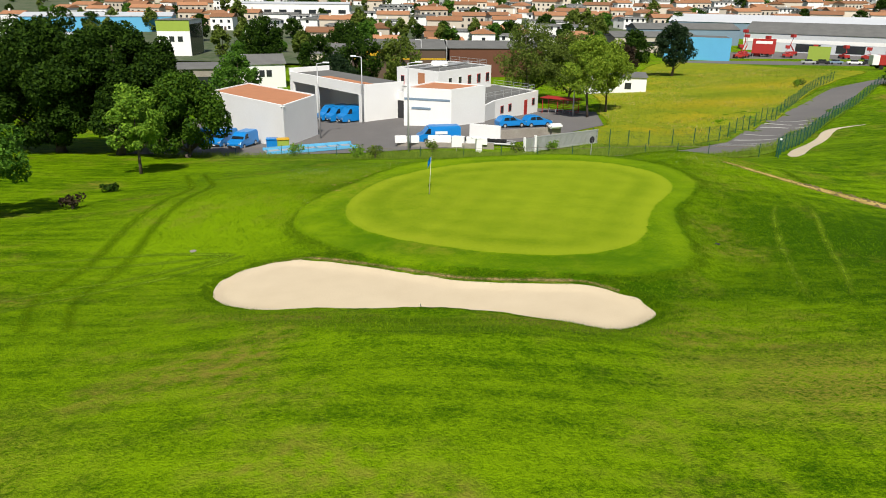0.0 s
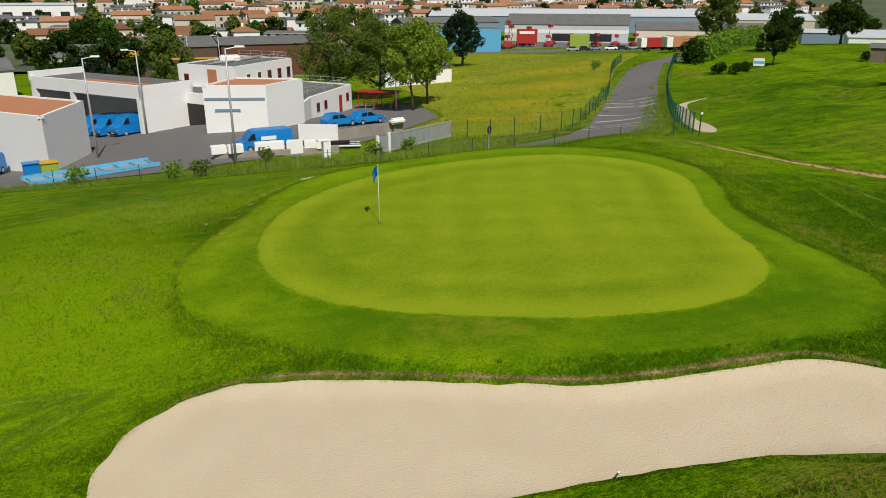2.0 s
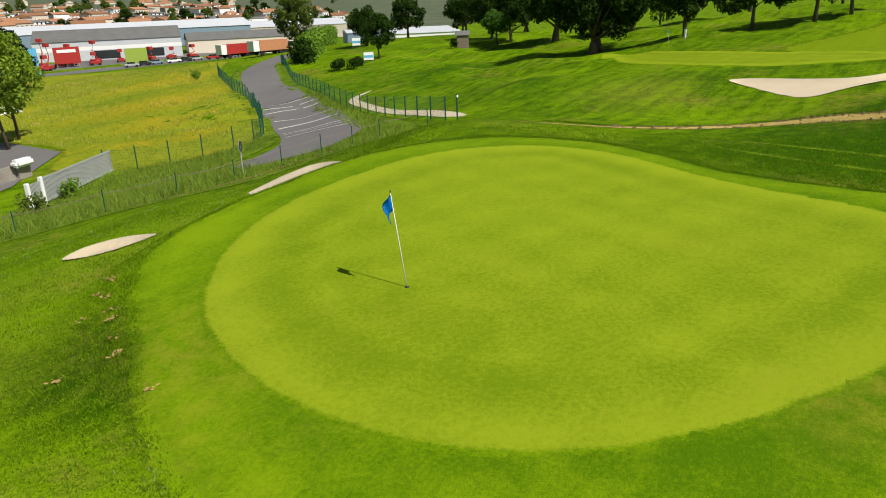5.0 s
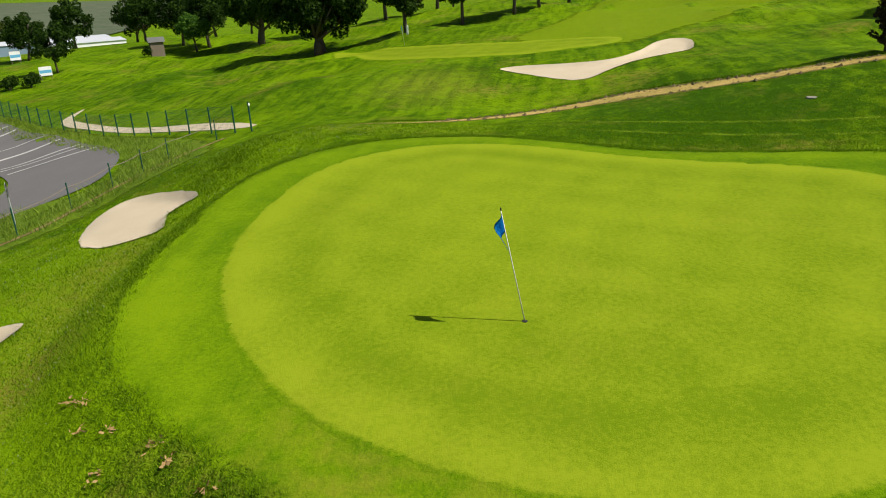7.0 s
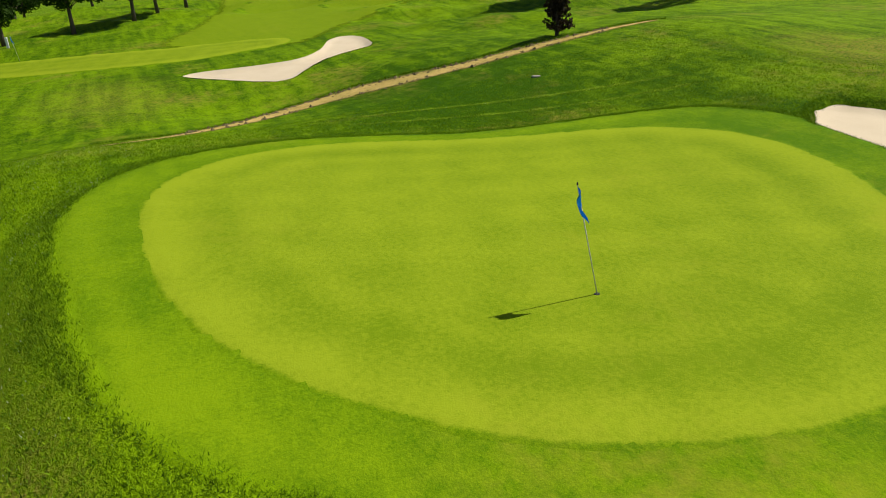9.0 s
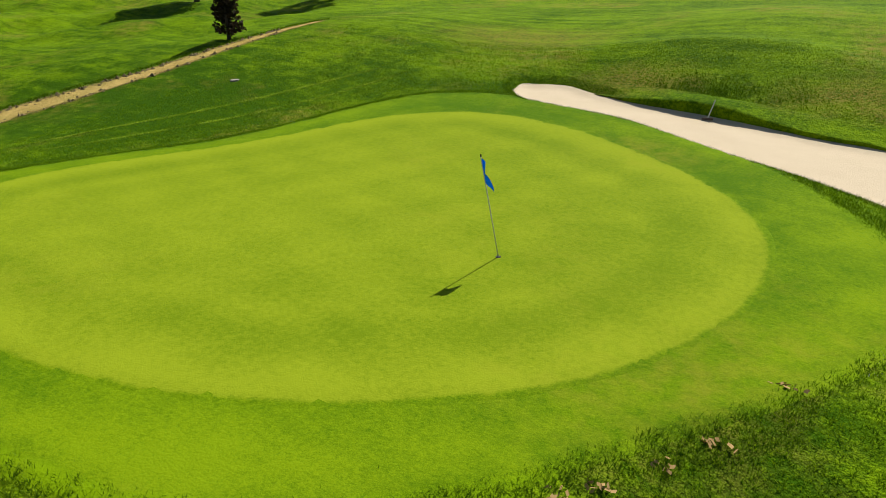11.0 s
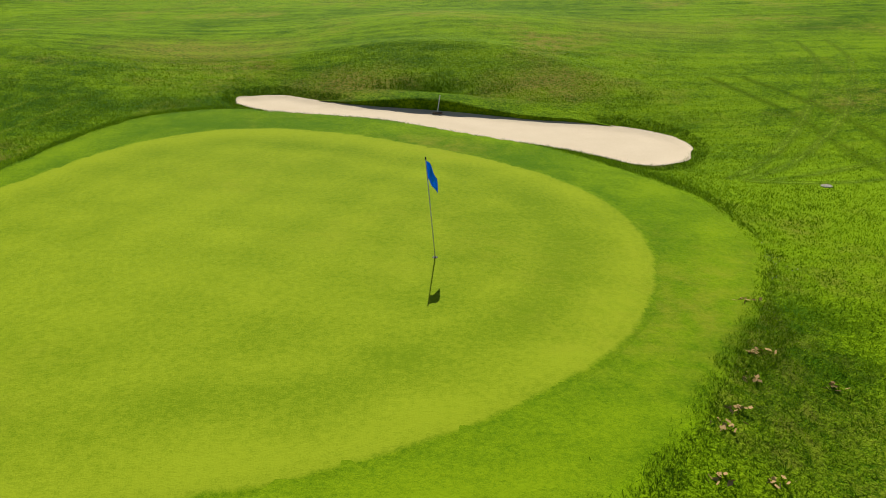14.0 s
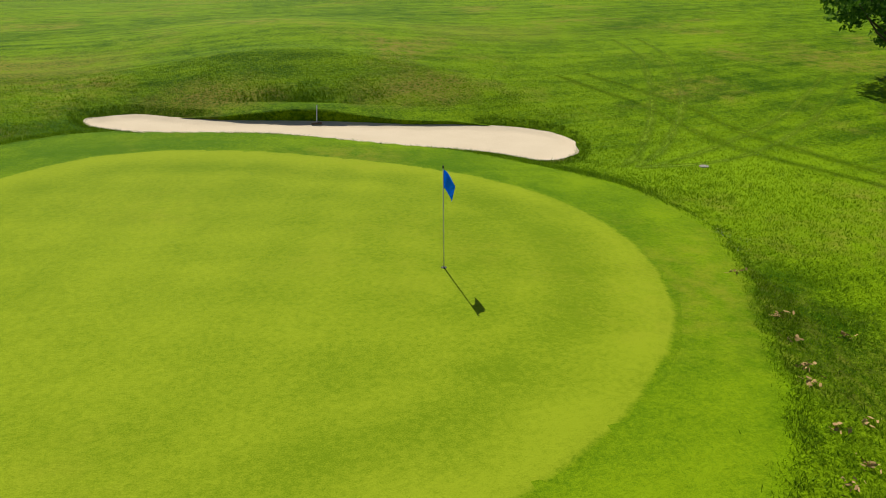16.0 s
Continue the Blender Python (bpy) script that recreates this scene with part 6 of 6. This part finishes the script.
def off_green(x, y):
    ok = signed(COLLAR, x, y) < -0.02
    for poly in BUNKERS.values():
        ok &= signed(poly, x, y) < 0.03
    return ok


def near_collar(x, y):
    d = -signed(COLLAR, x, y)
    rng = np.random.default_rng(3)
    return off_green(x, y) & (rng.uniform(0, 1, len(x)) < np.exp(-np.maximum(d, 0) / 7.0))


def bunker_lip(x, y):
    d = -signed(BUNKERS["a"], x, y)
    return (d > -0.04) & (d < 0.5)


blades("rough_grass", 330000, (-22, 22, 18, 58), near_collar, 0.065, 0.011, L_BLADE, "short uneven rough grass round the green", 7)
def clumped(reach):
    """Keeps clumps on the rough only where a broad noise allows."""
    def keep(x, y):
        wave = np.sin(1.7 * x + 1.3 * np.sin(0.9 * y)) * np.sin(1.5 * y + 1.1 * np.sin(1.2 * x)) + 0.5 * np.sin(4.1 * x + 2 * np.sin(2.7 * y)) * np.sin(3.7 * y)
        d = np.maximum(-signed(COLLAR, x, y), 0)
        return off_green(x, y) & (wave > 0.25) & (d < reach)
    return keep


def thinning(cx, cy, rx, ry, seed):
    """Keeps growth densest at a place's middle and lets it thin out unevenly."""
    def keep(x, y):
        rng = np.random.default_rng(seed)
        d = ((x - cx) / rx) ** 2 + ((y - cy) / ry) ** 2 + 0.35 * np.sin(2.1 * x + np.sin(3 * y)) * np.sin(2.6 * y)
        return off_green(x, y) & (rng.uniform(0, 1, len(x)) < np.exp(-2.2 * np.maximum(d, 0)))
    return keep


def collar_rim(x, y):
    """A ragged band of longer grass just outside the mown collar."""
    d = -signed(COLLAR, x, y)
    return off_green(x, y) & (d < 0.6 + 0.3 * np.sin(0.9 * x + 1.7 * np.sin(0.6 * y)) + 0.12 * np.sin(5 * x) * np.sin(4 * y))


def above_drain(x, y):
    ys = [16.8, 20.2, 24.3, 28.4, 32.2, 34.9, 38.2, 41.8, 44.4]
    c, w = np.interp(y, ys, [24.4, 24.7, 25.1, 25.5, 26.7, 27.7, 27.5, 25.0, 22.6]), np.interp(y, ys, DRAIN_WIDE[:0:-1])
    return (x > c + 0.62 * w + 0.1) & (x < c + 0.62 * w + 0.55)


blades("rough_tufts", 20000, (-20, 17, 19, 56), clumped(9.0), 0.10, 0.011, L_TUFT, "darker coarse tufts in the rough grass", 17, 7, 0.24)
blades("collar_edge_grass", 110000, (-9, 17, 25, 50), collar_rim, 0.085, 0.009, L_TUFT, "longer darker grass along the collar's edge", 22, 4, 0.05)
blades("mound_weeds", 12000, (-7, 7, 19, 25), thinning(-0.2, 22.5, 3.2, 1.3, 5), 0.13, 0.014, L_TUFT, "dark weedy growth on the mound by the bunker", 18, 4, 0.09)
blades("clover_bank", 12000, (6, 22, 48, 55), thinning(14, 51.6, 4.5, 1.7, 6), 0.11, 0.016, L_TUFT, "dark clover growing on the bank", 19, 4, 0.1)
blades("clover_flowers", 2600, (-12, 20, 46, 58), lambda x, y: off_green(x, y) & (y > 49.3 - 0.25 * np.abs(x - 4)), 0.05, 0.009, L_CLOVER, "scattered white clover flowers on the bank", 20, 2, 0.25)
blades("clover_flowers", 900, (-9, -6, 37, 41), thinning(-7.45, 38.9, 0.45, 0.9, 8), 0.05, 0.008, L_CLOVER, "pale clover patch at the collar's edge", 23, 3, 0.08)
blades("drain_edge_grass", 40000, (18, 31, 16, 48), above_drain, 0.13, 0.016, L_TUFT, "coarse dark grass along the channel's edge", 21, 4, 0.1)
blades("bunker_edge_grass", 60000, (-11, 9, 20, 32), bunker_lip, 0.09, 0.008, L_EDGE, "longer ragged grass along the bunker's lip", 8)
blades("verge_grass", 26000, (-30, 48, 55, 90), lambda x, y: np.abs(y - np.interp(x, [-30, -22, -14, -6, 2, 9, 15, 20, 26, 33, 40, 47], [75.5, 74.2, 71.5, 67.6, 63.8, 60.6, 59, 58.4, 61.5, 69.6, 79.5, 88.4])) < 2.0, 0.45, 0.018, L_TALL, "tall seeding verge grass and weeds", 9, 4, 0.12)
blades("meadow_flowers", 9000, (22, 90, 80, 190), lambda x, y: (y > np.interp(x, [22, 29, 34, 46, 57, 66, 90], [82, 82, 86, 102, 118, 132, 168])) & (x > 24) & (np.sin(0.21 * x + 0.3) * np.sin(0.16 * y) > 0.0), 0.35, 0.045, L_FLOWER, "yellow and white meadow flowers", 12, 2, 0.3)
blades("meadow_grass", 16000, (18, 92, 78, 190), lambda x, y: (y > np.interp(x, [18, 20, 23.5, 27, 30, 34, 46, 57, 66, 90], [82, 80, 77, 77, 79, 83, 99, 116, 129, 161])) & (x > np.interp(y, [80, 98, 112, 130, 165], [18, 23, 25, 28.5, 31])), 0.32, 0.022, L_TALL, "tall meadow grass", 10, 3, 0.15)
blades("verge_grass", 9000, (-6, 28, 61, 82), lambda x, y: (y > np.interp(x, [-6, 2, 9, 15, 17, 24, 28], [69.5, 66, 63, 61.5, 69, 72.5, 75])) & (y < np.interp(x, [-6, 0, 6, 12, 17, 20, 23.5, 28], [73.5, 74.5, 75.8, 79.5, 82, 79, 76, 76])), 0.5, 0.018, L_TALL, "tall rank grass by the gate", 15, 4, 0.12)
for _k, (_x, _y) in enumerate(((-8.2, 68.6), (-6.4, 67.4), (-15, 72.6), (8.0, 74.5), (12.2, 78.0), (-1.0, 74.5), (64, 131), (66, 134))):
    shrub("weed_bush", _x, _y, 1.6, 1.5, L_OLIVE if _k % 2 else L_LIGHT, "tall weedy bush in the verge by the fence", 90 + _k, 350, 0.12)

# worn earth along the bunker's lip, and small things lying in the grass
strip("bare_lip", [(x, y + 0.16) for x, y in BUNKER_A_TOP[2:-1]], [0.0, 0.03, 0.08, 0.04, 0.1, 0.05, 0.1, 0.04, 0.0], M_LIP, 0.016, "bare brown earth along the bunker's lip", "earth")
for _k, (_x, _y) in enumerate(((-5.33, 43.57), (-5.75, 42.85), (-4.5, 44.77), (-4.79, 44.36), (-4.13, 45.7), (-4.0, 46.3), (-4.9, 45.5), (-3.4, 46.6), (-3.3, 46.9), (-6.6, 43.4), (-8.4, 45.4), (-6.2, 41.0))):
    rr = np.random.default_rng(200 + _k)
    bm = bmesh.new()
    for q in range(13):
        c = Vector((rr.normal(0, 0.10), rr.normal(0, 0.07), 0.012 + 0.01 * rr.random()))
        a = Vector((rr.normal(), rr.normal(), 0.5 * rr.normal())).normalized() * 0.048
        b = Vector((rr.normal(), rr.normal(), 0.5 * rr.normal())).normalized() * 0.035
        bm.faces.new([bm.verts.new(c + d) for d in (-a, b, a, -b)])
    lf = part("dry_leaves", bm, M_LEAFDRY, None)
    lf.location = (_x, _y, gz(_x, _y) + 0.03)
    tagged(lf, "small clump of dry brown leaves on the grass", "leaves", "dry leaf clumps")
for (_x, _y, _r, _m, _lb) in ((20.2, 27.8, 0.22, M_CONC, "pale round sprinkler cover in the grass"), (-12.0, 32.5, 0.16, M_CONC, "pale round sprinkler cover in the grass"), (12.9, 31.4, 0.12, M_DARK, "dark round sprinkler cover beside the green")):
    cv = tagged(part("sprinkler_cover", tube([(0, 0, -0.05), (0, 0, 0.015), (0, 0, 0.025)], [_r, _r, _r * 0.85], 18), _m, None), _lb, "cover", "sprinkler covers")
    cv.location = (_x, _y, gz(_x, _y) + 0.012)
_rng = np.random.default_rng(44)
_c = smooth(False, DRAIN[1:-1], 30)
_w = np.interp(np.linspace(0, 1, len(_c)), np.linspace(0, 1, 8), DRAIN_WIDE[1:-1])
_v, _f = [], []
for _i in _rng.integers(0, len(_c), 480):
    _side = _rng.choice([-0.42, -0.3, 0.4], p=[0.5, 0.25, 0.25]) + _rng.normal(0, 0.08)
    _x, _y = _c[_i] + np.array([-_side * _w[_i] * 1.2, _rng.normal(0, 0.12)])
    _r = 0.05 + 0.13 * _rng.random() ** 3
    _z = gz(_x, _y) + 0.02
    _o = len(_v)
    _a = _rng.uniform(0, 6.3)
    for _k in range(5):
        _q = _r * _rng.uniform(0.6, 1.2)
        _v.append((_x + _q * math.cos(_a + _k * 1.257), _y + _q * math.sin(_a + _k * 1.257), _z))
    _v.append((_x, _y, _z + _r * _rng.uniform(0.5, 1.0)))
    _f += [(_o + _k, _o + (_k + 1) % 5, _o + 5) for _k in range(5)]
tagged(mesh_object("earth_clods", _v, _f, M_CLOD, shade=False), "dark earth clods and stones along the channel", "earth", kind="stuff")
strip("bare_strip", [(5.2, 61.2), (8.2, 59.7), (11.0, 58.8), (14.0, 58.5), (17.0, 58.4), (22.3, 58.4), (26.0, 57.3)], [0.1, 0.3, 0.4, 0.4, 0.45, 0.4, 0.2], M_LIP, 0.045, "bare brown earth under the rope fence", "earth")
# a sod lip overhangs the sand along the mound
_c = smooth(False, BUNKER_A_LOW[3:-2], 12)
_t = np.gradient(_c, axis=0)
_t /= np.linalg.norm(_t, axis=1)[:, None]
_n = np.stack([-_t[:, 1], _t[:, 0]], 1)
_k = np.minimum(1, np.minimum(np.arange(len(_c)), np.arange(len(_c))[::-1]) / 14.0)
_k = _k * (0.96 + 0.04 * np.sin(np.arange(len(_c)) * 0.9) * np.sin(np.arange(len(_c)) * 0.37))
_k = _k * (1 + 1.9 * np.exp(-((_c[:, 0] + 0.4) / 2.4) ** 2))
_base = land(_c[:, 0], _c[:, 1])
_rows = []
for _off, _up in ((-1.1, 0.01), (-0.55, 0.09), (-0.12, 0.17), (0.05, 0.16), (0.10, 0.11), (0.06, 0.0), (0.02, -0.12)):
    _p = _c + _n * _off
    _g = land(_p[:, 0], _p[:, 1]) if _off < -0.2 else _base
    _rows.append(np.c_[_p, _g + _up * np.where(_up > 0, _k, 1.0)])
_v = np.stack(_rows, 1).reshape(-1, 3)
sod = mesh_object("sod_lip", _v, grid_faces(len(_c), len(_rows)), M_ROUGH)
tagged(sod, "overhanging turf lip along the bunker's edge", "grass", kind="structure")
